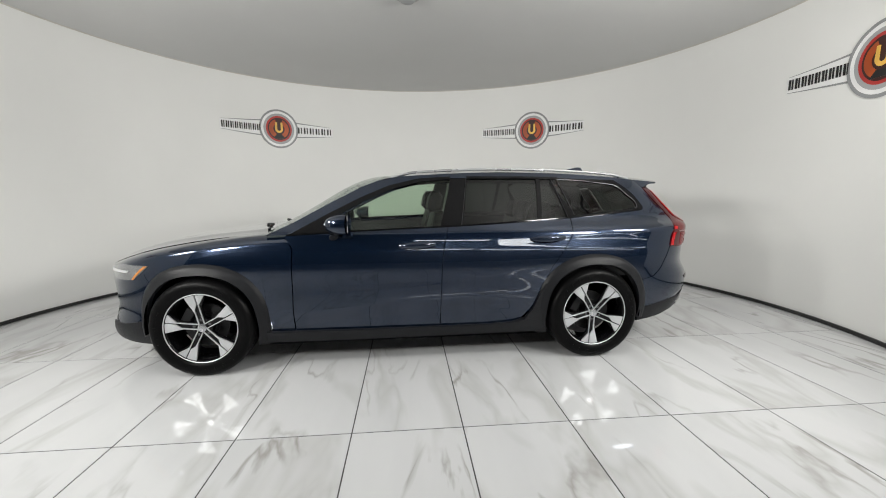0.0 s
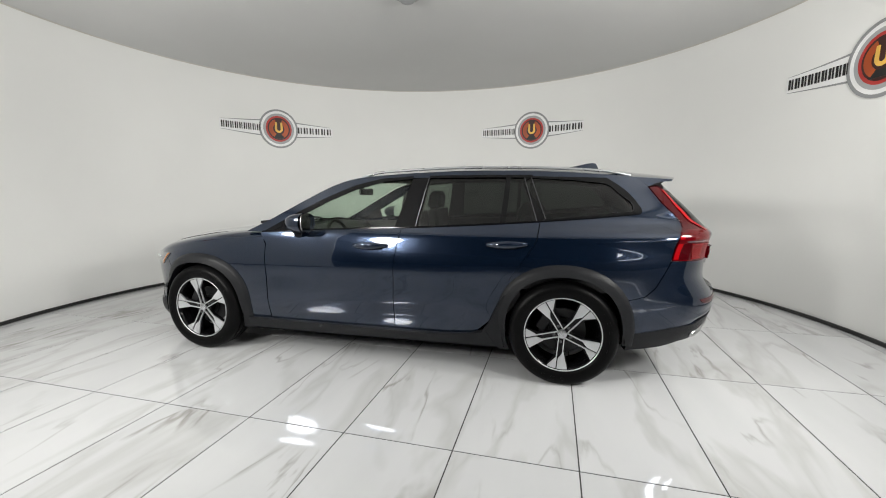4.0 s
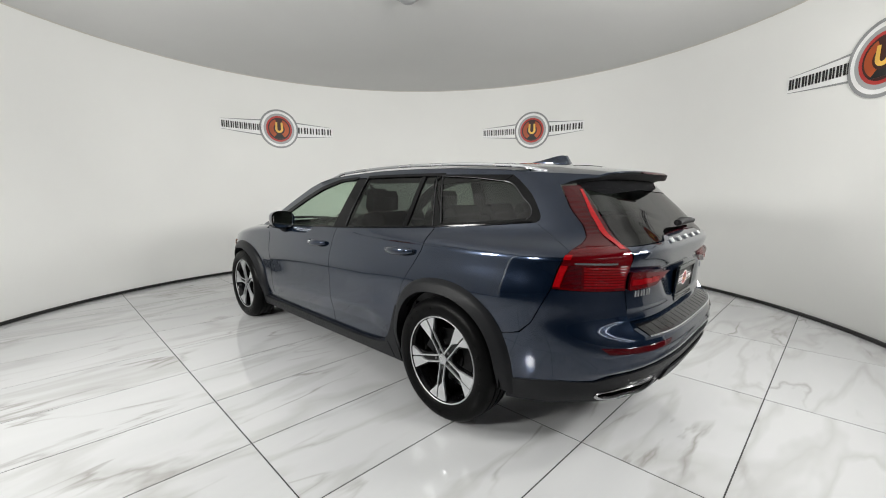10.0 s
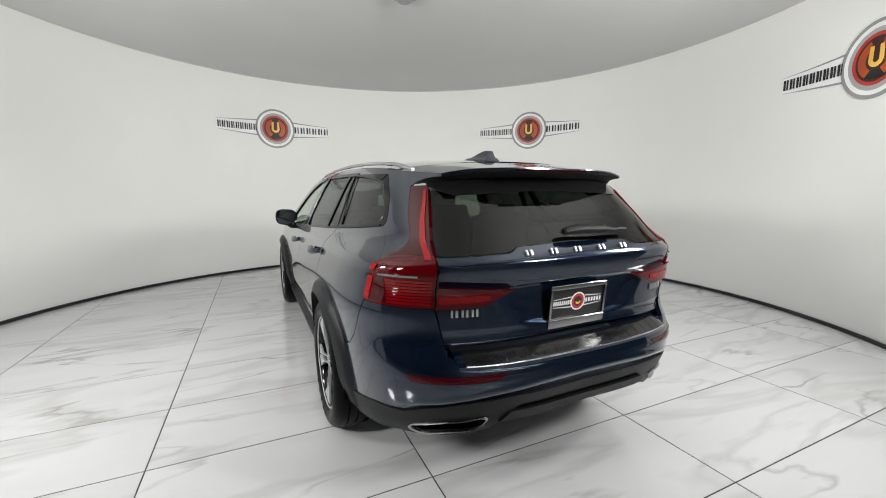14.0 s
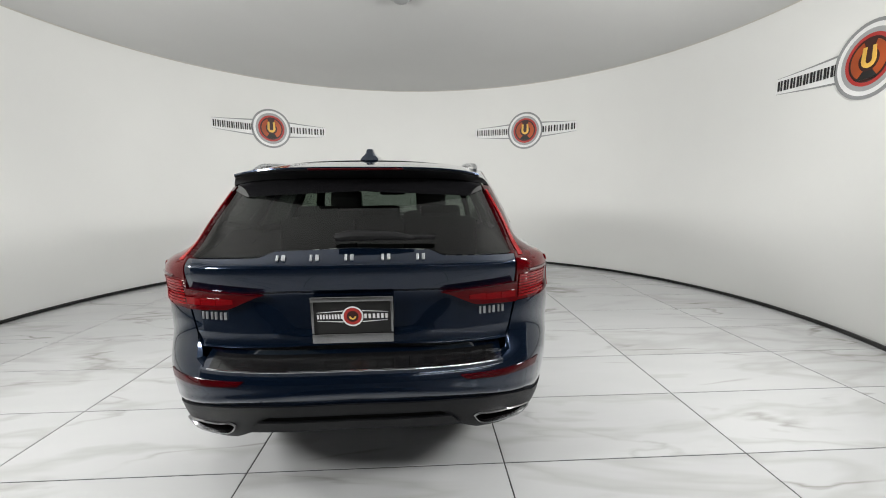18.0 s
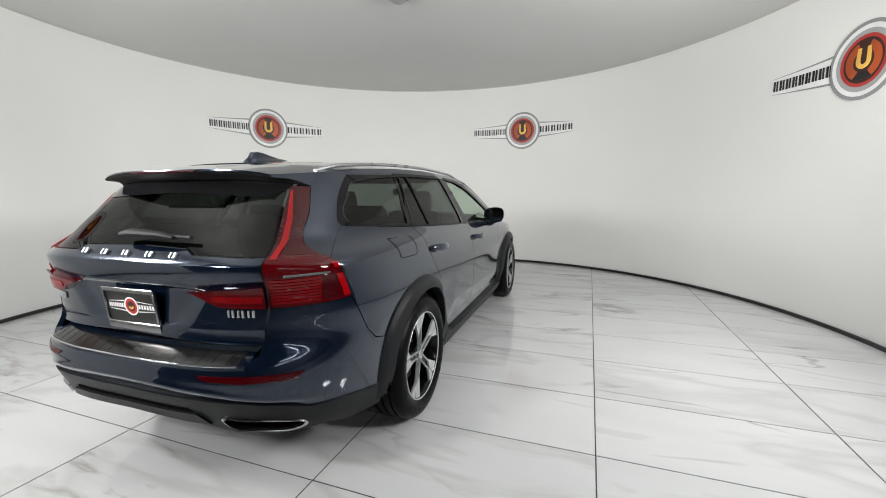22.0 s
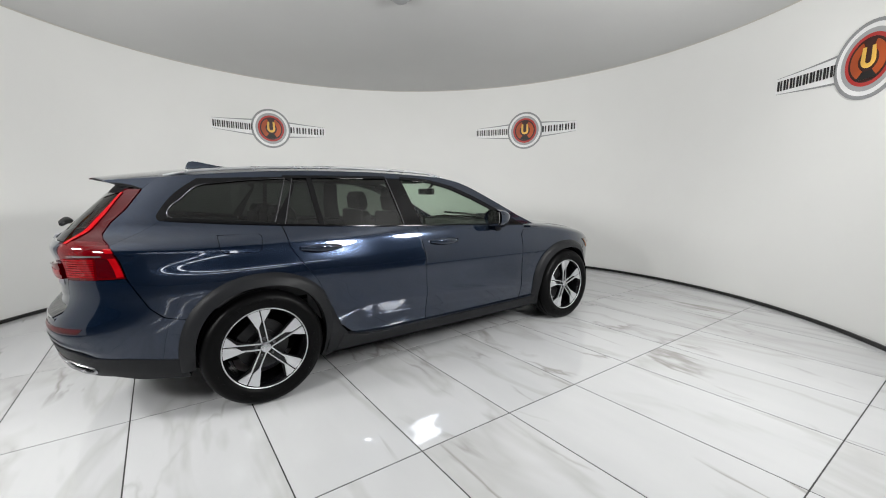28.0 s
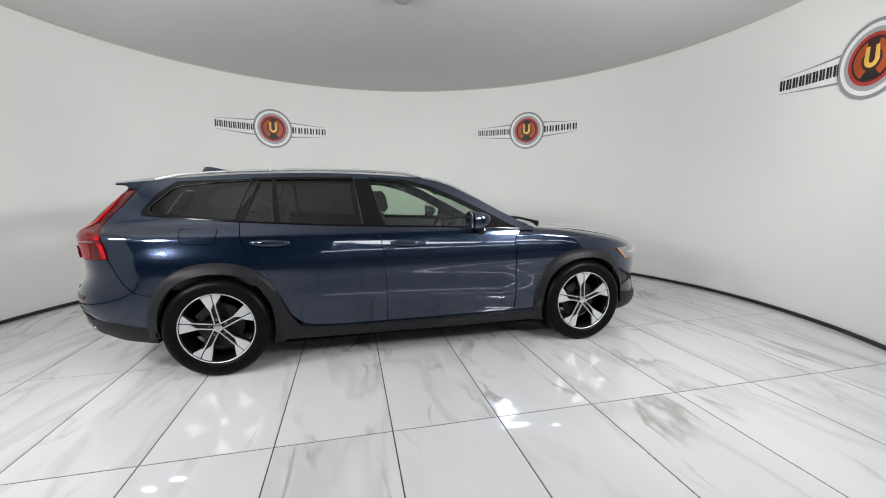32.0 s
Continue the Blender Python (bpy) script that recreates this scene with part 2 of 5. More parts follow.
def lathe(profile, n=48, axis="y", closed=False):
    """Turns (r, h) pairs round an axis."""
    v = []
    for i in range(n):
        a = 2 * math.pi * i / n
        for r, h in profile:
            c, s = r * math.cos(a), r * math.sin(a)
            v.append({"y": (c, h, s), "z": (c, s, h), "x": (h, c, s)}[axis])
    f = gridfaces(n, len(profile), wrap_u=True, wrap_v=closed)
    return v, f


def box(x0, x1, y0, y1, z0, z1, r=0.0):
    """A box with bevelled edges."""
    bm = bmesh.new()
    bmesh.ops.create_cube(bm, size=1, matrix=Matrix.Translation(((x0 + x1) / 2, (y0 + y1) / 2, (z0 + z1) / 2)) @ Matrix.Diagonal((x1 - x0, y1 - y0, z1 - z0, 1)))
    if r:
        bmesh.ops.bevel(bm, geom=bm.edges[:], offset=r, segments=3, affect="EDGES", profile=0.6)
    return bm_vf(bm)


def bm_vf(bm):
    bm.verts.index_update()
    v = [tuple(p.co) for p in bm.verts]
    f = [tuple(q.index for q in g.verts) for g in bm.faces]
    bm.free()
    return v, f


def prism(outline, h0, h1, axis="z", r=0.0):
    """Raises a flat outline between two heights along an axis, with a bevel at the top edge."""
    bm = bmesh.new()
    put = {"z": lambda a, b, h: (a, b, h), "y": lambda a, b, h: (a, h, b), "x": lambda a, b, h: (h, a, b)}[axis]
    vs = [bm.verts.new(put(a, b, h0)) for a, b in outline]
    base = bm.faces.new(vs)
    ext = bmesh.ops.extrude_face_region(bm, geom=[base])
    d = Vector(put(0, 0, h1 - h0))
    top = [g for g in ext["geom"] if isinstance(g, bmesh.types.BMVert)]
    bmesh.ops.translate(bm, vec=d, verts=top)
    if r:
        ts = set(top)
        es = [e for e in bm.edges if e.verts[0] in ts and e.verts[1] in ts]
        bmesh.ops.bevel(bm, geom=es, offset=r, segments=2, affect="EDGES")
    bmesh.ops.recalc_face_normals(bm, faces=bm.faces[:])
    return bm_vf(bm)


def tube(path, r, n=10, flat=1.0, up=(0, 0, 1)):
    """A round or flattened tube along a 3D path, its ends closed; r may be a list."""
    path = [Vector(p) for p in path]
    rs = r if isinstance(r, (list, tuple)) else [r] * len(path)
    v, k = [], len(path)
    for i, p in enumerate(path):
        d = (path[min(i + 1, k - 1)] - path[max(i - 1, 0)]).normalized()
        s = d.cross(Vector(up))
        s = s.normalized() if s.length > 1e-6 else Vector((1, 0, 0))
        u = s.cross(d)
        for j in range(n):
            a = 2 * math.pi * j / n
            v.append(p + s * (rs[i] * math.cos(a)) + u * (rs[i] * flat * math.sin(a)))
    f = gridfaces(k, n, wrap_v=True)
    f = [tuple(reversed(q)) for q in f]
    f += [tuple(range(n)), tuple(reversed(range((k - 1) * n, k * n)))]
    return v, f


class Spline:
    """A natural cubic spline."""

    def __init__(self, pts):
        pts = sorted(pts)
        self.x = x = np.array([p[0] for p in pts], float)
        self.y = y = np.array([p[1] for p in pts], float)
        n, h = len(x), np.diff(x)
        A, b = np.eye(n), np.zeros(n)
        for i in range(1, n - 1):
            A[i, i - 1:i + 2] = h[i - 1], 2 * (h[i - 1] + h[i]), h[i]
            b[i] = 6 * ((y[i + 1] - y[i]) / h[i] - (y[i] - y[i - 1]) / h[i - 1])
        self.m, self.h = np.linalg.solve(A, b), h

    def __call__(self, t):
        t = np.clip(np.asarray(t, float), self.x[0], self.x[-1])
        i = np.clip(np.searchsorted(self.x, t, side="right") - 1, 0, len(self.x) - 2)
        h, a, b = self.h[i], self.x[i + 1] - t, t - self.x[i]
        return (self.m[i] * a ** 3 + self.m[i + 1] * b ** 3) / (6 * h) + (self.y[i] / h - self.m[i] * h / 6) * a + (self.y[i + 1] / h - self.m[i + 1] * h / 6) * b


def resample(pts, n):
    pts = np.array(pts, float)
    s = np.concatenate([[0], np.cumsum(np.linalg.norm(np.diff(pts, axis=0), axis=1))])
    if s[-1] == 0:
        return np.repeat(pts[:1], n, 0)
    t = np.linspace(0, s[-1], n)
    return np.stack([np.interp(t, s, pts[:, k]) for k in range(pts.shape[1])], 1)


def smooth_line(pts, n=60):
    """A rounded line through a few points."""
    pts = np.array(pts, float)
    s = np.concatenate([[0], np.cumsum(np.linalg.norm(np.diff(pts, axis=0), axis=1))])
    t = np.linspace(0, s[-1], n)
    return np.stack([Spline(list(zip(s, pts[:, k])))(t) for k in range(pts.shape[1])], 1)


def coons(b, t, l, r, nu, nv):
    b, t, l, r = resample(b, nu), resample(t, nu), resample(l, nv), resample(r, nv)
    u = np.linspace(0, 1, nu)[:, None, None]
    v = np.linspace(0, 1, nv)[None, :, None]
    return ((1 - v) * b[:, None] + v * t[:, None] + (1 - u) * l[None] + u * r[None]
            - ((1 - u) * (1 - v) * b[0] + u * (1 - v) * b[-1] + (1 - u) * v * t[0] + u * v * t[-1]))


def shell(P, depth, inward):
    """A sheet from a grid of points, with its rim turned inward by depth."""
    nu, nv = P.shape[:2]
    v = [tuple(p) for p in P.reshape(-1, 3)]
    f = gridfaces(nu, nv)
    if depth:
        rim = [(i, 0) for i in range(nu)] + [(nu - 1, j) for j in range(1, nv)] + [(i, nv - 1) for i in range(nu - 2, -1, -1)] + [(0, j) for j in range(nv - 2, 0, -1)]
        k0 = len(v)
        for i, j in rim:
            v.append(tuple(P[i, j] + inward[i, j] * depth))
        n = len(rim)
        for k in range(n):
            a, b = rim[k], rim[(k + 1) % n]
            f.append((a[0] * nv + a[1], k0 + k, k0 + (k + 1) % n, b[0] * nv + b[1]))
    return v, f


def normals(P):
    du, dv = np.gradient(P, axis=0), np.gradient(P, axis=1)
    n = np.cross(du, dv)
    return n / np.maximum(np.linalg.norm(n, axis=2, keepdims=True), 1e-9)


# ---------------------------------------------------------------- the booth
def on_wall(ang, r=0.0, z=0.0):
    a = radians(ang)
    return (WALL_C[0] + (WALL_R - r) * math.cos(a), WALL_C[1] + (WALL_R - r) * math.sin(a), z)


OPEN_A, OPEN_HALF, OPEN_TOP = -80.5, 49.5, 2.95


def ring_wall(a0, a1, z0, z1, r0, r1, n):
    """A curved block between two radii (as insets from the wall's face)."""
    v = []
    for i in range(n):
        a = a0 + (a1 - a0) * i / (n - 1)
        v += [on_wall(a, r0, z0), on_wall(a, r0, z1), on_wall(a, r1, z1), on_wall(a, r1, z0)]
    f = [tuple(reversed(q)) for q in gridfaces(n, 4, wrap_v=True)] + [(0, 1, 2, 3), tuple(reversed(range(4 * n - 4, 4 * n)))]
    return v, f


def build_room():
    a0, a1 = OPEN_A + OPEN_HALF, OPEN_A + 360 - OPEN_HALF
    wall = part("wall_round", join(ring_wall(a0, a1, 0.0, CEIL, 0.0, -0.12, 200), ring_wall(a1, a0 + 360, OPEN_TOP, CEIL, 0.0, -0.12, 60)), WALL)
    tagged(wall, "smooth white painted curved wall of a round booth", "wall", kind="structure")
    base = part("baseboard", ring_wall(a0, a1, 0.004, 0.036, 0.020, 0.002, 200), BLACKTRIM)
    tagged(base, "thin black strip along the foot of the curved wall", "baseboard", kind="structure")
    v, f = lathe([(0.001, CEIL), (4.2, CEIL), (4.2, CEIL + 0.08), (0.001, CEIL + 0.08)], 128, "z")
    ceil = part("ceiling", moved((v, f), Matrix.Translation((WALL_C[0], WALL_C[1], 0))), CEILING)
    tagged(ceil, "flat grey ceiling of the round booth", "ceiling", kind="structure")
    lip = part("trim", ring_wall(0, 360, CEIL - 0.012, CEIL - 0.001, 0.012, 0.001, 200), plain("pale_edge_trim", (0.55, 0.53, 0.48), 0.5))
    tagged(lip, "thin pale edge strip where wall meets ceiling", "trim", kind="structure")


def build_hall():
    """The plain hall outside the booth's open side, seen only as a reflection."""
    x0, x1, y0, y1, h = -8.0, 14.0, -13.0, 5.2, 3.7
    fl = part("floor_hall", box(x0, x1, y0, y1, -0.12, -0.03), CONCRETE)
    tagged(fl, "plain grey concrete floor outside the booth", "floor", kind="structure")
    for nm, b in (("wall_south", (x0, x1, y0 - 0.2, y0, -0.12, h)), ("wall_north", (x0, x1, y1, y1 + 0.2, -0.12, h)),
                  ("wall_west", (x0 - 0.2, x0, y0, y1, -0.12, h)), ("wall_east", (x1, x1 + 0.2, y0, y1, -0.12, h))):
        tagged(part(nm, box(*b), HALLWALL), "plain grey painted hall wall", "wall", kind="structure")
    tagged(part("ceiling_hall", box(x0, x1, y0, y1, h, h + 0.15), HALLWALL), "plain grey hall ceiling", "ceiling", kind="structure")
    first = None
    for row, y in enumerate((-9.8, -12.0)):
        for k in range(4):
            x = 2.6 + 2.75 * k
            if first is None:
                first = new("tube_light")
                part("housing", box(-1.25, 1.25, -0.16, 0.16, 0.0, 0.06, 0.01), plain("lamp_housing", (0.7, 0.7, 0.7), 0.5), first)
                for dy in (-0.075, 0.075):
                    part("tube", box(-1.2, 1.2, dy - 0.06, dy + 0.06, -0.02, 0.002, 0.008), TUBEGLOW, first, "glowing white fluorescent tube")
                tagged(first, "long twin-tube fluorescent ceiling light, lit", "ceiling light", group="hall tube lights")
                first.matrix_basis = pose(x, y, h - 0.061)
            else:
                copy_thing(first, pose(x, y, h - 0.061))


def first_up(m, h):
    """A place h metres straight above the lamp, in the lamp's own axes."""
    return m.to_3x3().inverted() @ Vector((0, 0, h))


def build_lamps():
    for px, py, high, m in LAMPS:
        lamp = new("flood_lamp")
        part("housing", lathe([(0.001, 0.06), (0.15, 0.055), (0.26, 0.0), (0.275, -0.05), (0.27, -0.062), (0.26, -0.05), (0.001, -0.048)], 40, "z"), plain("white_lamp_body", (0.7, 0.7, 0.7), 0.4), lamp)
        part("diffuser", lathe([(0.258, -0.049), (0.258, -0.056), (0.001, -0.058)], 40, "z"), LAMPGLOW, lamp, "glowing round diffuser")
        part("hanger", tube([first_up(m, 0.05), first_up(m, (CEIL if math.hypot(px, py) < 4.0 else 3.7) - high - 0.002)], 0.016, 10), STEEL, lamp, "steel hanging rod")
        tagged(lamp, "round white flood lamp hung from the ceiling, lit", "flood lamp", group="booth flood lamps")
        lamp.matrix_basis = m
    # the small round fitting at the ceiling's middle
    fx = new("ceiling_fitting")
    part("base", lathe([(0.001, -0.001), (0.13, -0.001), (0.13, -0.02), (0.11, -0.03), (0.001, -0.03)], 32, "z"), GREY, fx)
    part("dome", lathe([(0.085, -0.03), (0.08, -0.05), (0.06, -0.07), (0.03, -0.082), (0.001, -0.085)], 32, "z"), GREY, fx, "grey dome")
    tagged(fx, "small round grey fitting on the ceiling", "ceiling fitting")
    fx.matrix_basis = pose(0.02, 0.345, CEIL)


# ---------------------------------------------------------------- wall emblems
def disc(r0, r1, h, n=64, a0=0.0, a1=360.0):
    """A flat ring (or a sector of one) in the plane, h thick."""
    pts = [(r1 * math.cos(radians(a0 + (a1 - a0) * i / n)), r1 * math.sin(radians(a0 + (a1 - a0) * i / n))) for i in range(n + 1)]
    ins = [(r0 * math.cos(radians(a0 + (a1 - a0) * i / n)), r0 * math.sin(radians(a0 + (a1 - a0) * i / n))) for i in range(n + 1)]
    v = []
    for (a, b), (c, d) in zip(pts, ins):
        v += [(a, b, 0), (a, b, h), (c, d, h), (c, d, 0)]
    return v, [tuple(reversed(q)) for q in gridfaces(n + 1, 4, wrap_v=True)] + [(0, 1, 2, 3), tuple(reversed(range(4 * n, 4 * n + 4)))]


def strip_between(a, b, h, n=24):
    """A thin raised band between two lines in the plane."""
    a, b = resample(a, n), resample(b, n)
    v = []
    for p, q in zip(a, b):
        v += [(p[0], p[1], 0), (q[0], q[1], 0), (q[0], q[1], h), (p[0], p[1], h)]
    return v, gridfaces(n, 4, wrap_v=True) + [(3, 2, 1, 0), tuple(range(4 * n - 4, 4 * n))]


def emblem_parts(scale, bend):
    """The emblem's pieces: (name, mesh, material, label). bend maps the plane (s, t, h) onto its support."""
    out = []

    def put(name, vf, mat, label=""):
        out.append((name, ([bend(p[0] * scale, p[1] * scale, p[2]) for p in vf[0]], vf[1]), mat, label))

    for s in (-1, 1):
        put("wing", strip_between([(s * 0.28, 0.112), (s * 0.93, 0.078)], [(s * 0.28, -0.112), (s * 0.93, -0.078)], 0.003, 20), WHITEV, "white tapering band")
        for e in (-1, 1):
            put("wing_edge", strip_between([(s * 0.28, e * 0.132), (s * 0.92, e * 0.080)], [(s * 0.28, e * 0.112), (s * 0.92, e * 0.077)], 0.005, 20), GREY, "grey edge line, thinner outwards")
    put("outer_edge", disc(0.292, 0.322, 0.010), GREY, "grey rim")
    put("white_ring", disc(0.252, 0.294, 0.009), WHITEV, "white ring")
    put("outer_ring", disc(0.212, 0.254, 0.010), LIGHTGREY, "pale grey ring")
    put("red_ring", disc(0.184, 0.214, 0.012), REDV, "red ring")
    put("disc", disc(0.001, 0.186, 0.011), BROWNV, "dark brown disc")
    for a in (-62, 112):
        put("glow_arc", disc(0.094, 0.162, 0.014, 40, a, a + 130), ORANGEV, "orange arc")
    put("mark", disc(0.030, 0.066, 0.017, 30, 180, 360), YELLOWV, "yellow horseshoe mark")
    for s in (-1, 1):
        put("mark_arm", strip_between([(s * 0.030, -0.002), (s * 0.028, 0.108)], [(s * 0.066, -0.002), (s * 0.058, 0.108)], 0.017, 4), YELLOWV, "yellow horseshoe mark")
    put("foot", strip_between([(-0.045, -0.092), (0.045, -0.092)], [(-0.10, -0.155), (0.10, -0.155)], 0.016, 6), INK, "black foot piece")
    for s, n, x0, x1 in ((-1, 9, -0.915, -0.295), (1, 6, 0.305, 0.915)):
        step = (x1 - x0) / n
        for k in range(n):
            c = x0 + step * (k + 0.5)
            hh = 0.051
            for e, w in ((-0.22, 0.25), (0.22, 0.17)):
                l, r = c + (e - w / 2) * step, c + (e + w / 2) * step
                put("letter_bar", strip_between([(l, -hh), (r, -hh)], [(l, hh), (r, hh)], 0.012, 3), INK)
    return out


def build_emblems():
    for ang in (127.13, 61.15, -4.86, 193.1):
        ob = new("wall_emblem")
        ob.matrix_basis = pose(*on_wall(ang, 0.0, 2.378), 0, 0, ang)
        inv = ob.matrix_basis.inverted()

        def bend(s, t, h):
            # seen from inside, s runs clockwise along the wall
            return inv @ Vector(on_wall(ang - math.degrees(s / WALL_R), 0.002 + h, 2.378 + t))

        for name, vf, mat, label in emblem_parts(0.995, bend):
            part(name, (vf[0], vf[1]), mat, ob, label, smooth=0)
        tagged(ob, "winged round emblem with red disc on the white wall", "wall sign", group="wall emblems")


# ---------------------------------------------------------------- the turning floor
TILE_X, TILE_Y, TILE_GAP, FLOOR_R = 0.6055, 1.204, 0.0064, 4.025
GRID_O, GRID_TURN = (-2.0996 - AXIS[0], 1.7653 - AXIS[1]), -0.86


def clip_to_disc(x0, x1, y0, y1, r, n=10):
    """The part of a rectangle inside the disc, as a convex outline."""
    pts = []
    for (ax, ay), (bx, by) in (((x0, y0), (x1, y0)), ((x1, y0), (x1, y1)), ((x1, y1), (x0, y1)), ((x0, y1), (x0, y0))):
        for k in range(40):
            t = k / 40
            pts.append((ax + (bx - ax) * t, ay + (by - ay) * t))
    ins = [p for p in pts if math.hypot(*p) <= r]
    for k in range(1440):
        a = 2 * math.pi * k / 1440
        p = (r * math.cos(a), r * math.sin(a))
        if x0 < p[0] < x1 and y0 < p[1] < y1:
            ins.append(p)
    if len(ins) < 4:
        return None
    cx, cy = sum(p[0] for p in ins) / len(ins), sum(p[1] for p in ins) / len(ins)
    ins.sort(key=lambda p: math.atan2(p[1] - cy, p[0] - cx))
    return ins


def build_floor():
    floor = part("floor", lathe([(0.001, -0.0016), (FLOOR_R + 0.012, -0.0016), (FLOOR_R + 0.012, -0.025), (0.001, -0.025)], 160, "z"), GROUT)
    tagged(floor, "turning round floor of glossy white grey-veined marble tiles", "floor", kind="structure")
    c, s = math.cos(radians(GRID_TURN)), math.sin(radians(GRID_TURN))
    rot = Matrix.Rotation(radians(GRID_TURN), 4, "Z")
    # the disc's centre in the grid's own axes
    ox, oy = -(GRID_O[0] * c + GRID_O[1] * s), -(-GRID_O[0] * s + GRID_O[1] * c)
    whole = None
    g = TILE_GAP / 2
    for i in range(-6, 14):
        for j in range(-6, 8):
            x0, y0 = i * TILE_X - ox, -(j + 1) * TILE_Y - oy
            x1, y1 = x0 + TILE_X, y0 + TILE_Y
            near = math.hypot(max(x0, 0, -x1) if x0 * x1 > 0 else 0, max(y0, 0, -y1) if y0 * y1 > 0 else 0)
            if near >= FLOOR_R:
                continue
            m = rot @ Matrix.Translation(((x0 + x1) / 2, (y0 + y1) / 2, 0))
            corners = [math.hypot(a, b) for a in (x0, x1) for b in (y0, y1)]
            hx, hy = TILE_X / 2 - g, TILE_Y / 2 - g
            if max(corners) < FLOOR_R:
                if whole is None:
                    whole = part("tile", prism([(-hx, -hy), (hx, -hy), (hx, hy), (-hx, hy)], -0.009, 0.0, r=0.0008), MARBLE, floor, smooth=0)
                    whole.matrix_basis = m
                else:
                    share("tile", whole, floor, m)
            else:
                o = clip_to_disc(x0 + g, x1 - g, y0 + g, y1 - g, FLOOR_R)
                if o:
                    cx, cy = (x0 + x1) / 2, (y0 + y1) / 2
                    t = part("tile", prism([(a - cx, b - cy) for a, b in o], -0.009, 0.0), MARBLE, floor, smooth=0)
                    t.matrix_basis = m
    return floor


build_room()
build_hall()
build_lamps()
build_emblems()
FLOOR = build_floor()


# ---------------------------------------------------------------- the car: its body's surface
# Car axes: x forward, y to its left, z up; the origin lies on the floor midway between the axles.
WIDTH = Spline([(0.15, 0.79), (0.22, 0.832), (0.28, 0.847), (0.36, 0.860), (0.44, 0.868), (0.54, 0.876), (0.66, 0.888), (0.74, 0.8975), (0.80, 0.8975), (0.86, 0.890),
                (0.92, 0.8785), (0.985, 0.863), (1.03, 0.845), (1.06, 0.832), (1.12, 0.808), (1.20, 0.770), (1.30, 0.719), (1.37, 0.678), (1.42, 0.642), (1.47, 0.585)])
REAR_X = Spline([(0.15, -2.24), (0.26, -2.33), (0.34, -2.398), (0.42, -2.434), (0.50, -2.465), (0.54, -2.474), (0.60, -2.472), (0.65, -2.448), (0.71, -2.408), (0.80, -2.392),
                 (0.90, -2.392), (0.98, -2.400), (1.02, -2.396), (1.06, -2.370), (1.10, -2.332), (1.20, -2.236), (1.30, -2.136), (1.37, -2.066), (1.47, -1.96)])
FRONT_X = Spline([(0.15, 2.26), (0.21, 2.325), (0.28, 2.352), (0.36, 2.335), (0.44, 2.308), (0.50, 2.305), (0.60, 2.31), (0.72, 2.30), (0.80, 2.27), (0.90, 2.18), (1.05, 2.0)])
CORNER = Spline([(0.15, 3.3), (0.45, 3.45), (0.62, 3.35), (0.85, 3.7), (1.03, 4.6), (1.12, 5.5), (1.3, 6.0), (1.47, 6.0)])
INSET = Spline([(0.15, 0.0), (0.60, 0.0), (0.85, 0.0), (0.96, 0.004), (1.02, 0.022), (1.05, 0.070), (1.08, 0.108), (1.13, 0.124), (1.2, 0.127), (1.32, 0.122), (1.47, 0.128)])
RUN, NOSE = 0.92, 1.0


def taper(x, z):
    """The cabin narrows towards the tail above the shoulder."""
    return 1 - INSET(z) * np.clip((-np.asarray(x, float) - 0.5) / 1.45, 0, 1.12) ** 1.15


def rear_point(phi, z):
    """The body's skin: phi below 0 runs forward along the flank in metres, 0 to 90 degrees (in radians) round the rear corner to the middle."""
    phi, z = np.asarray(phi, float), np.asarray(z, float)
    n, w, xr = CORNER(z), WIDTH(z), REAR_X(z)
    xc = xr + RUN
    a = np.clip(phi, 0, math.pi / 2)
    x = np.where(phi < 0, xc - phi, xc - RUN * np.sin(a) ** (2 / n))
    y = w * np.maximum(np.cos(a), 1e-9) ** (2 / n) * taper(x, z)
    xf = FRONT_X(z)
    u = np.clip((x - xf + NOSE) / NOSE, 0, 1)
    y = y * (1 - u ** 2.7) ** (1 / 2.7)
    return np.stack([x, y, z], -1)


def flank(x, z):
    """Turns a place in the side view into the skin's own coordinates."""
    x, z = np.asarray(x, float), np.asarray(z, float)
    xc = REAR_X(z) + RUN
    u = np.clip((xc - x) / RUN, 0, 1)
    return np.stack([np.where(x > xc, xc - x, np.arcsin(u ** (CORNER(z) / 2))), z], -1)


def tail(y, z):
    """Turns a place in the rear view into the skin's own coordinates."""
    y, z = np.asarray(y, float), np.asarray(z, float)
    phi = np.zeros_like(y + z) + 1.2
    for _ in range(12):
        x = REAR_X(z) + RUN - RUN * np.sin(phi) ** (2 / CORNER(z))
        phi = np.arccos(np.clip(np.abs(y) / (WIDTH(z) * taper(x, z)), 0, 1) ** (CORNER(z) / 2))
    return np.stack([phi, z * np.ones_like(phi)], -1)


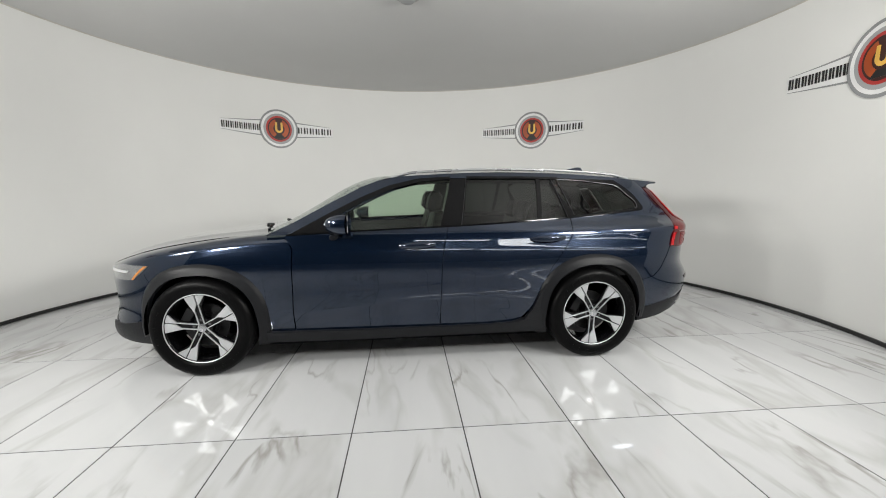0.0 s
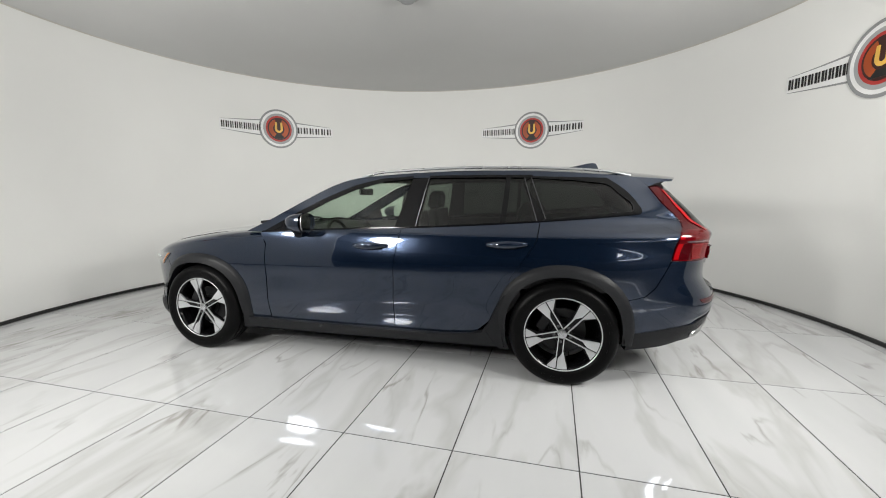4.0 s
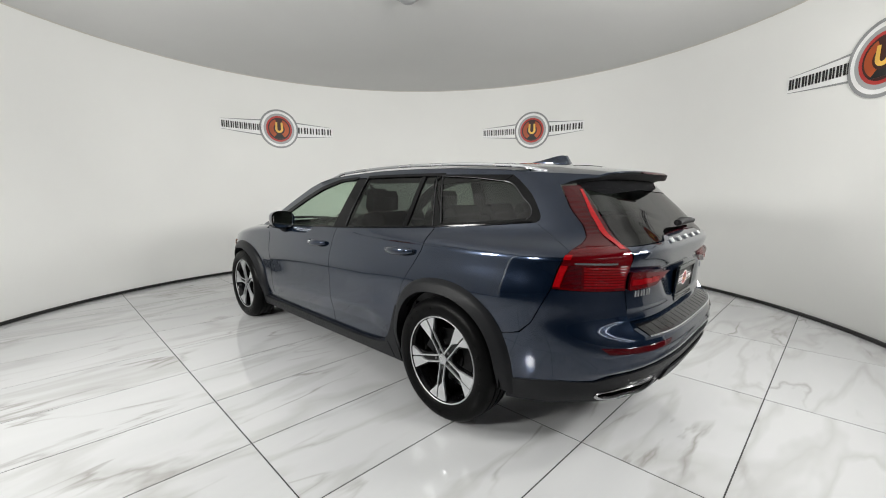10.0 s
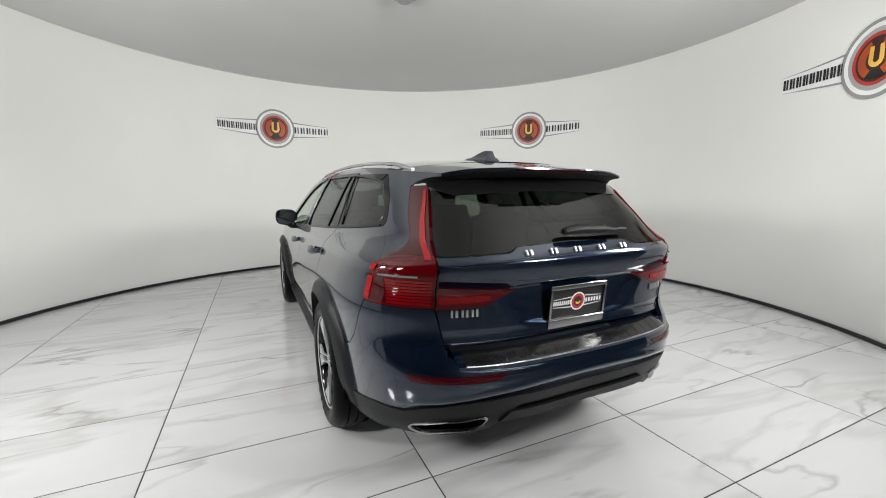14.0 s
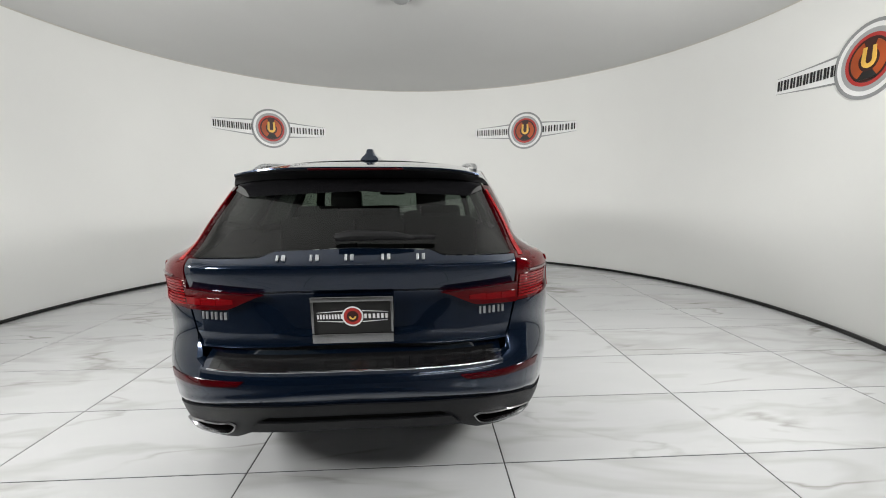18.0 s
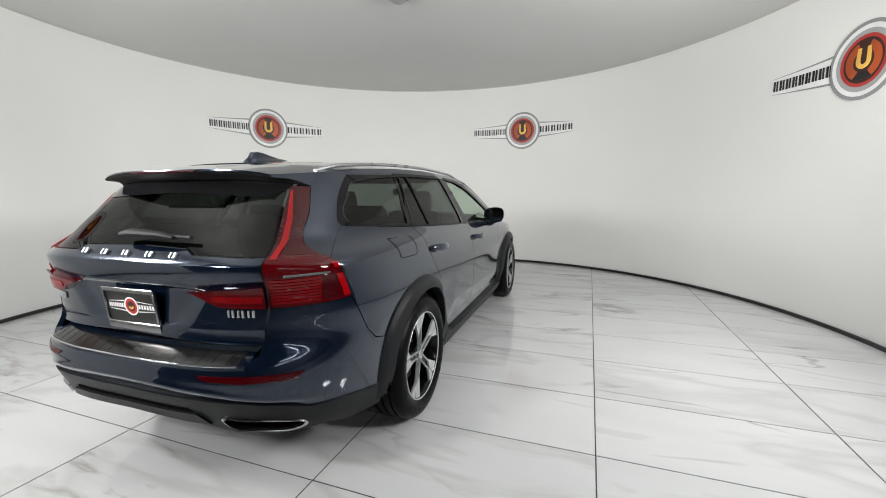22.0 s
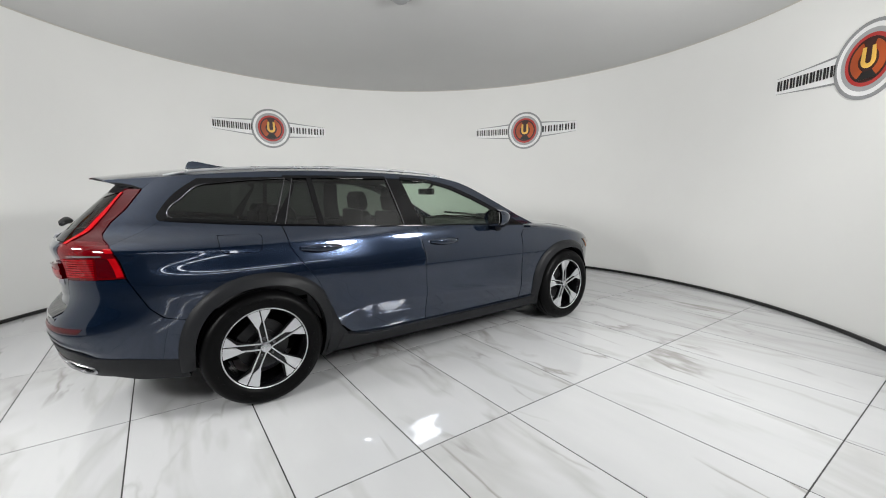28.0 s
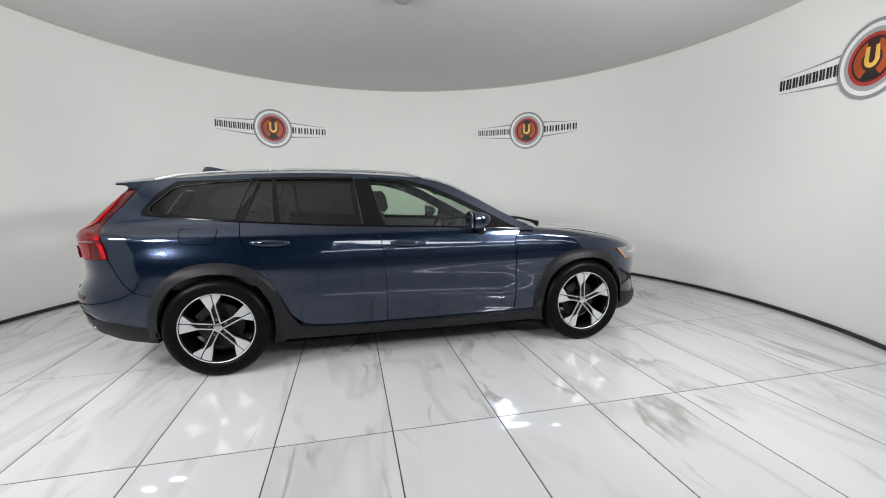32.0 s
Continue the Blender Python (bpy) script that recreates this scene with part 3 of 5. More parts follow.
def line(pts, n=40):
    """A line on the skin: (x, z) in the side view, or (y, z, 0) in the rear view."""
    pts = [tuple(p) for p in pts]
    out = []
    for a, b in zip(pts[:-1], pts[1:]):
        for k in range(n // max(1, len(pts) - 1) + 1):
            t = k / (n // max(1, len(pts) - 1) + 1)
            if len(a) == len(b) == 3:
                out.append(tail(a[0] + (b[0] - a[0]) * t, a[1] + (b[1] - a[1]) * t))
            elif len(a) == len(b) == 2:
                out.append(flank(a[0] + (b[0] - a[0]) * t, a[1] + (b[1] - a[1]) * t))
            else:
                p = tail(a[0], a[1]) if len(a) == 3 else flank(*a)
                q = tail(b[0], b[1]) if len(b) == 3 else flank(*b)
                out.append(p + (q - p) * t)
    e = pts[-1]
    out.append(tail(e[0], e[1]) if len(e) == 3 else flank(*e))
    return np.array(out)


def skin(uv, off=0.0):
    P = rear_point(uv[..., 0], uv[..., 1])
    if np.ndim(off) or off:
        e = 1e-3
        a = rear_point(uv[..., 0] + e, uv[..., 1]) - rear_point(uv[..., 0] - e, uv[..., 1])
        b = rear_point(uv[..., 0], uv[..., 1] + e) - rear_point(uv[..., 0], uv[..., 1] - e)
        n = np.cross(b, a)
        n = n / np.maximum(np.linalg.norm(n, axis=-1, keepdims=True), 1e-9)
        out = n[..., 0] * (P[..., 0] - np.clip(P[..., 0], -1.5, 1.3)) + n[..., 1] * P[..., 1]
        n = np.where(out[..., None] < 0, -n, n)
        P = P + n * (np.asarray(off)[..., None] if np.ndim(off) else off)
    return P


def inward(P):
    """Towards the car's middle."""
    c = np.stack([np.clip(P[..., 0], -1.6, 1.5), 0 * P[..., 0], np.clip(P[..., 2], 0.45, 1.1)], -1)
    d = c - P
    return d / np.maximum(np.linalg.norm(d, axis=-1, keepdims=True), 1e-9)


def sheet(bottom, top, left=None, right=None, nu=24, nv=16, off=0.0, depth=0.02, swell=None):
    """A panel of the skin between four lines; its rim turns inward."""
    b, t = line(bottom), line(top)
    l = line(left) if left else np.array([b[0], t[0]])
    r = line(right) if right else np.array([b[-1], t[-1]])
    uv = coons(b, t, l, r, nu, nv)
    P = skin(uv, off)
    if swell is not None:
        P = swell(P)
    return outward(shell(P, depth, inward(P)), P)


def outward(vf, P):
    """Turns the faces so that they look away from the car's middle."""
    i, j = P.shape[0] // 2, P.shape[1] // 2
    n = np.cross(P[min(i + 1, P.shape[0] - 1), j] - P[i - 1, j], P[i, min(j + 1, P.shape[1] - 1)] - P[i, j - 1])
    if n @ inward(P[i, j]) > 0:
        return vf[0], [tuple(reversed(q)) for q in vf[1]]
    return vf


def ribbon(pts, width, off, closed=False, n=60):
    """A raised bead along a line of the skin."""
    uv = line(pts, n)
    P = [tuple(p) for p in skin(uv, off)]
    if closed:
        P.append(P[0])
    return tube(P, width / 2, 6, up=(0.3, 1, 0.2))


ARCH_F, ARCH_R, HUB_Z, TYRE_R = 1.4375, -1.4375, 0.352, 0.355


def arch_line(cx, r_x, r_z, a0, a1, n=40, z0=HUB_Z + 0.005, power=2.25):
    out = []
    for k in range(n):
        a = radians(a0 + (a1 - a0) * k / (n - 1))
        c, s = math.cos(a), math.sin(a)
        out.append((cx + r_x * math.copysign(abs(c) ** (2 / power), c), z0 + r_z * math.copysign(abs(s) ** (2 / power), s)))
    return out


def wheel_flare(cx, a0, a1, rx, rz):
    """The dark plastic band round a wheel arch, with its lip turned in."""
    nu, nv = 56, 8
    P = np.zeros((nu, nv, 3))
    inn = arch_line(cx, rx, rz, a0, a1, nu)
    out = arch_line(cx, rx + 0.078, rz + 0.072, a0, a1, nu)
    for i in range(nu):
        for j in range(nv):
            t = max(0.0, (j - 2) / (nv - 3))
            x, z = inn[i][0] + (out[i][0] - inn[i][0]) * t, inn[i][1] + (out[i][1] - inn[i][1]) * t
            z = max(z, 0.19)
            o = 0.036 * (1 - t) ** 0.7 * min(1.0, max(0.35, (inn[i][1] - 0.20) / 0.22)) + 0.010
            if j < 2:
                o -= 0.07 * (2 - j) / 2
            if j == nv - 1:
                o = 0.001
            p = skin(flank(x, z))
            P[i, j] = p + np.array([0, o, 0])
    return shell(P, 0.0, P)


# ---------------------------------------------------------------- the car: wheels
def wheel(parent, x, y, s, turn):
    """One wheel with tyre, rim, spokes, bolts and brake; s is the side it faces."""
    w = new("wheel")
    w.parent = parent
    w.matrix_basis = pose(x, y, HUB_Z, 0, 0, 0 if s > 0 else 180) @ pose(0, 0, 0, 0, turn if s > 0 else -turn, 0)
    w["label"] = "two-tone alloy wheel with black tyre"
    R = TYRE_R
    prof = [(0.243, 0.092), (0.252, 0.104), (0.268, 0.112), (0.295, 0.117), (0.318, 0.114), (0.334, 0.104), (0.345, 0.091), (R - 0.003, 0.078), (R - 0.001, 0.052), (R - 0.009, 0.050), (R - 0.009, 0.043),
            (R, 0.041), (R, 0.005), (R - 0.009, 0.003), (R - 0.009, -0.005), (R, -0.007), (R, -0.041), (R - 0.009, -0.043), (R - 0.009, -0.050), (R - 0.001, -0.052), (R - 0.003, -0.078), (0.345, -0.091), (0.32, -0.114), (0.27, -0.112), (0.243, -0.092)]
    part("tyre", lathe(prof, 96), RUBBER, w, "black road tyre")
    # raised marks round the tyre's side wall
    first = None
    for k in range(30):
        if k % 10 in (0, 1, 2, 3, 4):
            m = Matrix.Rotation(radians(12 * k), 4, "Y")
            if first is None:
                first = part("sidewall_mark", box(-0.011, 0.011, 0.1135, 0.1185, 0.288, 0.306, 0.001), RUBBER, w)
                first.matrix_basis = m
            else:
                share("sidewall_mark", first, w, m)
    rim = part("rim", lathe([(0.236, 0.088), (0.246, 0.094), (0.250, 0.099), (0.246, 0.102), (0.240, 0.098), (0.232, 0.080), (0.222, 0.05), (0.215, -0.08), (0.235, -0.092), (0.24, -0.085)], 72), WHEELBLACK, w, "gloss black rim barrel")
    part("rim_edge", lathe([(0.2420, 0.0965), (0.2435, 0.1025), (0.2475, 0.1045), (0.2505, 0.1015), (0.250, 0.097)], 72), MACHINED, w, "bright machined rim edge")
    # twin spokes: a black web under a broad blade and a flared one, a bolt in the pocket between their thin roots
    web = [(0.03, 0.028), (0.03, -0.024), (0.106, -0.026), (0.234, -0.064), (0.241, 0.0), (0.226, 0.082), (0.152, 0.032)]
    broad = [(0.028, -0.0125), (0.028, -0.0190), (0.118, -0.0200), (0.2335, -0.0580), (0.2405, -0.026), (0.2415, 0.0095), (0.172, 0.0095), (0.135, -0.0125)]
    flared = [(0.028, 0.0168), (0.2410, 0.0168), (0.2375, 0.043), (0.2285, 0.0760), (0.165, 0.0235), (0.028, 0.0228)]
    for k in range(5):
        m = Matrix.Rotation(radians(72 * k), 4, "Y")

        def dish(vf):
            return [m @ Vector((p[0], p[1] - 0.018 * max(0.0, 1 - p[0] / 0.24) ** 1.2, p[2])) for p in vf[0]], vf[1]

        sp = part("spoke", dish(prism(web, 0.060, 0.084, "y", 0.004)), WHEELBLACK, w)
        part("blade", dish(prism(broad, 0.084, 0.0955, "y", 0.0012)), MACHINED, sp, "broad bright machined spoke face")
        part("blade", dish(prism(flared, 0.084, 0.0955, "y", 0.0012)), MACHINED, sp, "flared bright machined spoke face")
        b = Matrix.Rotation(radians(72 * k), 4, "Y") @ Matrix.Translation((0.056, 0, 0.0025))
        part("wheel_bolt", moved(lathe([(0.001, 0.079), (0.006, 0.079), (0.0095, 0.076), (0.0095, 0.05)], 12), b), STEEL, w)
    part("hub", lathe([(0.001, 0.070), (0.066, 0.070), (0.07, 0.062), (0.07, 0.03)], 36), WHEELBLACK, w)
    part("centre_cap", lathe([(0.001, 0.0855), (0.012, 0.0850), (0.022, 0.0845), (0.030, 0.0825), (0.032, 0.06)], 32), SATIN, w, "silver centre cap")
    disc_p = part("brake_disc", lathe([(0.06, 0.0), (0.155, 0.0), (0.155, -0.022), (0.06, -0.022), (0.06, 0.012), (0.09, 0.012), (0.09, 0.0)], 48), BRAKE, w, "dark steel brake disc")
    cal = [moved(box(-0.065, 0.065, -0.05, 0.04, 0.10, 0.165, 0.012), Matrix.Rotation(radians(a - turn), 4, "Y")) for a in (60,)]
    part("brake_caliper", cal[0], MATTE, w, "dark brake caliper")
    return w


# ---------------------------------------------------------------- the car: parts of the body
BELT = [(0.80, 0.985), (0.4, 1.010), (0.0, 1.027), (-0.25, 1.036), (-0.6, 1.050), (-1.0, 1.070), (-1.27, 1.088)]
HOOD_MID = Spline([(0.90, 1.032), (1.05, 1.022), (1.25, 1.003), (1.60, 0.966), (1.90, 0.918), (2.08, 0.868), (2.20, 0.822), (2.28, 0.775)])
HOOD_EDGE = Spline([(0.80, 1.005), (1.00, 0.998), (1.25, 0.978), (1.60, 0.930), (1.90, 0.868), (2.08, 0.815), (2.20, 0.775), (2.28, 0.745)])
HOOD_HALF = Spline([(0.80, 0.745), (1.00, 0.745), (1.25, 0.740), (1.60, 0.722), (1.90, 0.655), (2.08, 0.575), (2.20, 0.49), (2.28, 0.38)])
ROOF_MID = Spline([(0.35, 1.370), (0.20, 1.415), (0.05, 1.442), (-0.2, 1.467), (-0.6, 1.486), (-1.0, 1.489), (-1.4, 1.477), (-1.65, 1.460), (-1.9, 1.436), (-2.1, 1.409), (-2.25, 1.385)])
ROOF_EDGE = Spline([(0.40, 1.295), (0.25, 1.352), (0.07, 1.396), (-0.2, 1.421), (-0.6, 1.437), (-1.0, 1.436), (-1.4, 1.421), (-1.7, 1.398), (-2.0, 1.368), (-2.1, 1.355)])
A_LINE = [(0.985, 0.99), (0.80, 1.075), (0.56, 1.205), (0.322, 1.328), (0.20, 1.373), (0.07, 1.400)]


def roof_y(x):
    return float(skin(flank(x, float(ROOF_EDGE(x))))[1])


def creased(P):
    """The doors' crease above the sill: the skin swells out to it and tucks in below, dying out towards the wheels."""
    x, z = P[..., 0], P[..., 2]
    rise = np.interp(x, [-1.0, -0.72, -0.2, 0.43, 0.79, 1.0], [0.44, 0.51, 0.495, 0.460, 0.425, 0.38])
    along = np.clip((1.12 - x) / 0.40, 0, 1) * np.clip((x + 1.15) / 0.35, 0, 1)
    u = z - rise
    Q = P.copy()
    Q[..., 1] += along * 0.017 * np.where(u > 0, np.exp(-(u / 0.20) ** 2), np.clip(1 + u / 0.10, 0, 1))
    return Q


def bowed(pts):
    return [tuple(p) for p in smooth_line(pts, 18)]


def build_side(car, s):
    """One side of the car; s is 1 for its left, -1 for its right."""
    def put(name, vf, mat, parent=car, label="", smooth=35):
        return part(name, mirrored(vf, s), mat, parent, label, smooth)

    # doors
    seam_f = [(0.812, 0.285), (0.815, 0.45), (0.806, 0.80), (0.800, 0.90), (0.86, 0.985)]
    seam_b = [(-0.245, 0.275), (-0.250, 0.50), (-0.262, 0.80), (-0.285, 0.93), (-0.310, 1.032)]
    seam_c = [(-0.86, 0.318), (-0.95, 0.40), (-1.02, 0.56), (-1.10, 0.73), (-1.20, 0.87), (-1.255, 0.96), (-1.272, 1.082)]
    g = 0.0025
    fd = put("front_door", sheet([(-0.245 + g, 0.275), (0.812 - g, 0.285)], [(-0.310 + g, 1.032), (0.0, 1.022), (0.4, 1.005), (0.86 - g, 0.985)],
                                 [(x + g, z) for x, z in seam_b], [(x - g, z) for x, z in seam_f], 44, 80, swell=creased), PAINT, car, "front door with window and pull handle")
    rd = put("rear_door", sheet([(-0.86 + g, 0.318), (-0.78, 0.292), (-0.6, 0.28), (-0.245 - g, 0.275)], [(-1.272 + g, 1.082), (-1.0, 1.067), (-0.6, 1.047), (-0.310 - g, 1.032)],
                                [(x + g, z) for x, z in seam_c], [(x - g, z) for x, z in seam_b], 44, 80, swell=creased), PAINT, car, "rear door with window and pull handle")
    # front wing: the flank up to a shoulder that rolls into the bonnet's edge
    nu = 56
    xs = np.linspace(0.815 + g, 2.19, nu)
    P = np.zeros((nu, 30, 3))
    arch = arch_line(ARCH_F, 0.43, 0.415, 0, 180, 60)
    ax, az = [p[0] for p in reversed(arch)], [p[1] for p in reversed(arch)]
    for i, x in enumerate(xs):
        zb = float(np.interp(x, ax, az)) if ax[0] < x < ax[-1] else (0.285 if x < 1.3 else 0.42 + 0.0 * x)
        ze = float(HOOD_EDGE(x)) - 0.004
        zs = ze - 0.075
        for j in range(20):
            z = zb + (zs - zb) * j / 19
            xx = x + (float(np.interp(z, [q[1] for q in seam_f], [q[0] for q in seam_f])) - 0.8125) * max(0.0, 1 - (x - 0.8175) / 0.35)
            P[i, j] = creased(skin(flank(xx, z)))
        a = P[i, 19]
        x = a[0]
        c = np.array([x, float(HOOD_HALF(x)) + 0.003, ze])
        b = np.array([x, a[1] - 0.006, ze - 0.012])
        for j in range(10):
            t = (j + 1) / 10
            P[i, 20 + j] = (1 - t) ** 2 * a + 2 * t * (1 - t) * b + t * t * c
    put("front_wing", shell(P, 0.02, inward(P)), PAINT, car, "front wing over the wheel")
    # rear quarter from the door to the rear lamp, up to the roof's edge
    arch = arch_line(ARCH_R, 0.43, 0.42, 180, 0, 60)
    put("rear_quarter", sheet([(-1.925, 0.630), (-1.85, 0.606)] + [p for p in arch if p[1] > 0.60 and p[0] < -1.08] + [(-1.04, 0.60)],
                              [(-2.068, 0.858), (-2.086, 0.94), (-2.126, 1.022), (-2.0, 1.075), (-1.90, 1.135), (-1.83, 1.125), (-1.5, 1.100), (-1.277, 1.083)],
                              [(-1.925, 0.630), (-1.983, 0.686), (-2.046, 0.81), (-2.068, 0.858)], [(-1.04, 0.60), (-1.10, 0.73), (-1.20, 0.865), (-1.258, 0.96), (-1.277, 1.083)], 64, 64), PAINT, car, "rear quarter panel")
    put("bumper_corner", sheet([(-1.930, 0.6255), (-2.10, 0.665), (0.602, 0.661, 0)], [(-2.073, 0.852), (-2.2, 0.848), (0.634, 0.846, 0)],
                               [(-1.930, 0.6255), (-1.988, 0.684), (-2.051, 0.808), (-2.073, 0.852)], [(0.602, 0.661, 0), (0.612, 0.75, 0), (0.634, 0.846, 0)], 24, 14, off=0.002), PAINT, car, "painted corner below the rear lamp")
    # the panel behind the last side window, up to the roof
    put("rear_pillar", sheet([(-2.126, 1.023), (-2.0, 1.076), (-1.90, 1.136)], [(-1.945, 1.350), (-1.70, 1.378)],
                             [(-2.126, 1.023), (-2.146, 1.046), (-2.151, 1.075), (-2.116, 1.13), (-2.046, 1.20), (-1.967, 1.308), (-1.945, 1.350)], bowed([(-1.90, 1.136), (-1.916, 1.152), (-1.903, 1.187), (-1.833, 1.277), (-1.70, 1.378)]), 18, 26), PAINT, car, "body-coloured rear pillar")
    # the roof's side above the windows
    tops = [(-1.95, 1.346), (-1.68, 1.352), (-1.18, 1.390), (-0.7, 1.394), (-0.33, 1.392), (-0.10, 1.375), (0.114, 1.318), (0.30, 1.238), (0.50, 1.136), (0.70, 1.035), (0.80, 0.992)]
    edge = [(-1.885, float(ROOF_EDGE(-1.885))), (-1.8, float(ROOF_EDGE(-1.8))), (-1.4, float(ROOF_EDGE(-1.4))), (-1.0, float(ROOF_EDGE(-1.0))), (-0.5, float(ROOF_EDGE(-0.5))), (-0.1, float(ROOF_EDGE(-0.1)))] + list(reversed(A_LINE))
    put("roof_side", sheet(tops, edge, nu=80, nv=8, depth=0.03), PAINT, car, "body-coloured roof side and front pillar")
    # windows
    wins = (("front_window", [(-0.250, 1.037), (0.0, 1.030), (0.4, 1.013), (0.74, 0.994)], [(-0.345, 1.386), (-0.12, 1.368), (0.10, 1.312), (0.30, 1.226), (0.52, 1.112), (0.74, 0.996)], FRONTGLASS, "green-tinted front side window"),
            ("rear_window", [(-1.003, 1.072), (-0.6, 1.052), (-0.415, 1.043)], [(-1.030, 1.386), (-0.7, 1.392), (-0.475, 1.390)], DARKGLASS, "dark privacy-glass side window"),
            ("corner_window", [(-1.258, 1.087), (-1.04, 1.076)], [(-1.160, 1.382), (-1.062, 1.385)], DARKGLASS, "small dark fixed corner window"))
    for nm, b, t, mat, lab in wins:
        o = put(nm, sheet(b, t, nu=20, nv=10, off=-0.006, depth=0.0), mat, fd if nm == "front_window" else rd, lab)
        o.visible_shadow = False
    qb = [(-1.845, 1.150), (-1.6, 1.127), (-1.312, 1.102)]
    qt = [(-1.655, 1.343), (-1.45, 1.368), (-1.200, 1.385)]
    ql = bowed([(-1.845, 1.150), (-1.862, 1.160), (-1.864, 1.182), (-1.80, 1.252), (-1.71, 1.328), (-1.655, 1.343)])
    o = put("quarter_window", sheet(qb, qt, ql, None, 20, 10, off=-0.006, depth=0.0), DARKGLASS, car, "dark privacy-glass rear side window")
    o.visible_shadow = False
    # black pillars and beads between and round the windows
    put("pillar", sheet([(-0.415, 1.043), (-0.250, 1.037)], [(-0.475, 1.391), (-0.345, 1.387)], nu=6, nv=12, off=-0.001), PILLAR, car, "gloss black middle pillar")
    put("window_bar", sheet([(-1.04, 1.076), (-1.003, 1.074)], [(-1.062, 1.386), (-1.030, 1.386)], nu=3, nv=10, off=0.001), PILLAR, rd)
    put("rear_window_pillar", sheet([(-1.312, 1.102), (-1.258, 1.087)], [(-1.200, 1.386), (-1.160, 1.384)], nu=4, nv=10, off=-0.001), PILLAR, car)
    put("window_surround", join(sheet([(-1.90, 1.133), (-1.6, 1.108), (-1.277, 1.083)], [(-1.845, 1.152), (-1.6, 1.128), (-1.312, 1.103)], nu=20, nv=4, off=0.0),
                                sheet([(-1.70, 1.374), (-1.45, 1.383), (-1.200, 1.391)], [(-1.655, 1.342), (-1.45, 1.366), (-1.200, 1.384)], nu=20, nv=4, off=0.004),
                                sheet(bowed([(-1.90, 1.133), (-1.918, 1.150), (-1.905, 1.185), (-1.835, 1.275), (-1.70, 1.376)]), ql, nu=24, nv=4, off=0.0015)), PILLAR, car, "gloss black surround of the rear side window")
    put("window_frame", sheet([(-0.345, 1.384), (-0.12, 1.366), (0.10, 1.310), (0.30, 1.224), (0.52, 1.110), (0.745, 0.995)],
                              [(-0.345, 1.404), (-0.10, 1.389), (0.125, 1.336), (0.325, 1.252), (0.55, 1.140), (0.815, 0.998)], nu=40, nv=4, off=0.0035, depth=0.012), PILLAR, fd, "gloss black frame over the front window")
    put("window_frame", sheet([(-1.205, 1.382), (-0.9, 1.388), (-0.475, 1.388)], [(-1.215, 1.400), (-0.9, 1.405), (-0.475, 1.405)], nu=24, nv=3, off=0.0035, depth=0.012), PILLAR, rd, "gloss black frame over the rear window")
    put("mirror_sail", sheet([(0.560, 1.004), (0.770, 0.993)], [(0.560, 1.094), (0.745, 0.997)], nu=8, nv=6, off=-0.001, depth=0.006), PILLAR, fd, "black corner piece behind the mirror")
    put("belt_moulding", ribbon([(0.84, 0.990), (0.4, 1.011), (0.0, 1.026), (-0.25, 1.034), (-0.6, 1.048), (-1.0, 1.070), (-1.272, 1.086), (-1.6, 1.110), (-1.88, 1.136)], 0.013, 0.001), PILLAR, car, "gloss black window moulding")
    for e, pts in (("pillar_bead", [(-0.412, 1.045), (-0.470, 1.388)]), ("pillar_bead", [(-1.252, 1.090), (-1.158, 1.382)]), ("pillar_bead", [(-1.308, 1.106), (-1.204, 1.382)]), ("window_bead", [(-1.20, 1.384), (-1.45, 1.367)] + ql[::-1])):
        put(e, ribbon(pts, 0.006, 0.001, n=20), BEAD, car, "thin dark metal bead")
    # sill, flares and bumpers' dark plastic
    put("sill", sheet([(-0.99, 0.226), (0.4, 0.218), (1.01, 0.222)], [(-0.93, 0.330), (-0.80, 0.298), (-0.6, 0.286), (0.2, 0.286), (0.83, 0.290), (1.01, 0.292)], nu=40, nv=8, off=0.030, depth=0.05), CLAD, car, "charcoal plastic sill cladding")
    put("sill_end", sheet([(-1.05, 0.225), (-0.90, 0.225)], [(-1.06, 0.60), (-1.045, 0.60)], [(-1.05, 0.225), (-1.01, 0.42), (-1.06, 0.60)], [(-0.90, 0.225), (-0.90, 0.333), (-0.953, 0.398), (-1.023, 0.558), (-1.045, 0.60)], nu=6, nv=20, off=0.027, depth=0.03), CLAD, car, "charcoal plastic sill end")
    for cx, rx, rz in ((ARCH_F, 0.378, 0.376), (ARCH_R + 0.005, 0.374, 0.386)):
        put("wheel_arch_trim", wheel_flare(cx, *((-9, 204) if cx > 0 else (-22, 187)), rx, rz), CLAD, car, "charcoal plastic wheel arch trim")
    # handles: a rounded grip; a black oval puts in the cup's shade
    for hx, hz, door in ((-0.080, 0.908, fd), (-1.062, 0.938, rd)):
        y = float(creased(skin(flank(hx, hz)))[1])
        tilt = Matrix.Rotation(radians(2.5), 4, "Y")
        cup = [(0.062 * math.cos(a), 0.030 * math.sin(a)) for a in np.linspace(0, 2 * math.pi, 24, endpoint=False)]
        put("handle_cup_shade", moved(prism(cup, -0.012, 0.0025, "y", 0.002), Matrix.Translation((hx, y, hz - 0.022)) @ tilt), PILLAR, door, "black oval for the shaded recess behind the handle")
        grip = [(hx + d, y + 0.008 + 0.034 * math.cos(d / 0.132 * math.pi / 2) ** 0.6, hz + d * -0.03) for d in np.linspace(-0.13, 0.13, 15)]
        rs = [0.010 + 0.015 * math.cos((k - 7) / 7 * math.pi / 2 * 0.9) for k in range(15)]
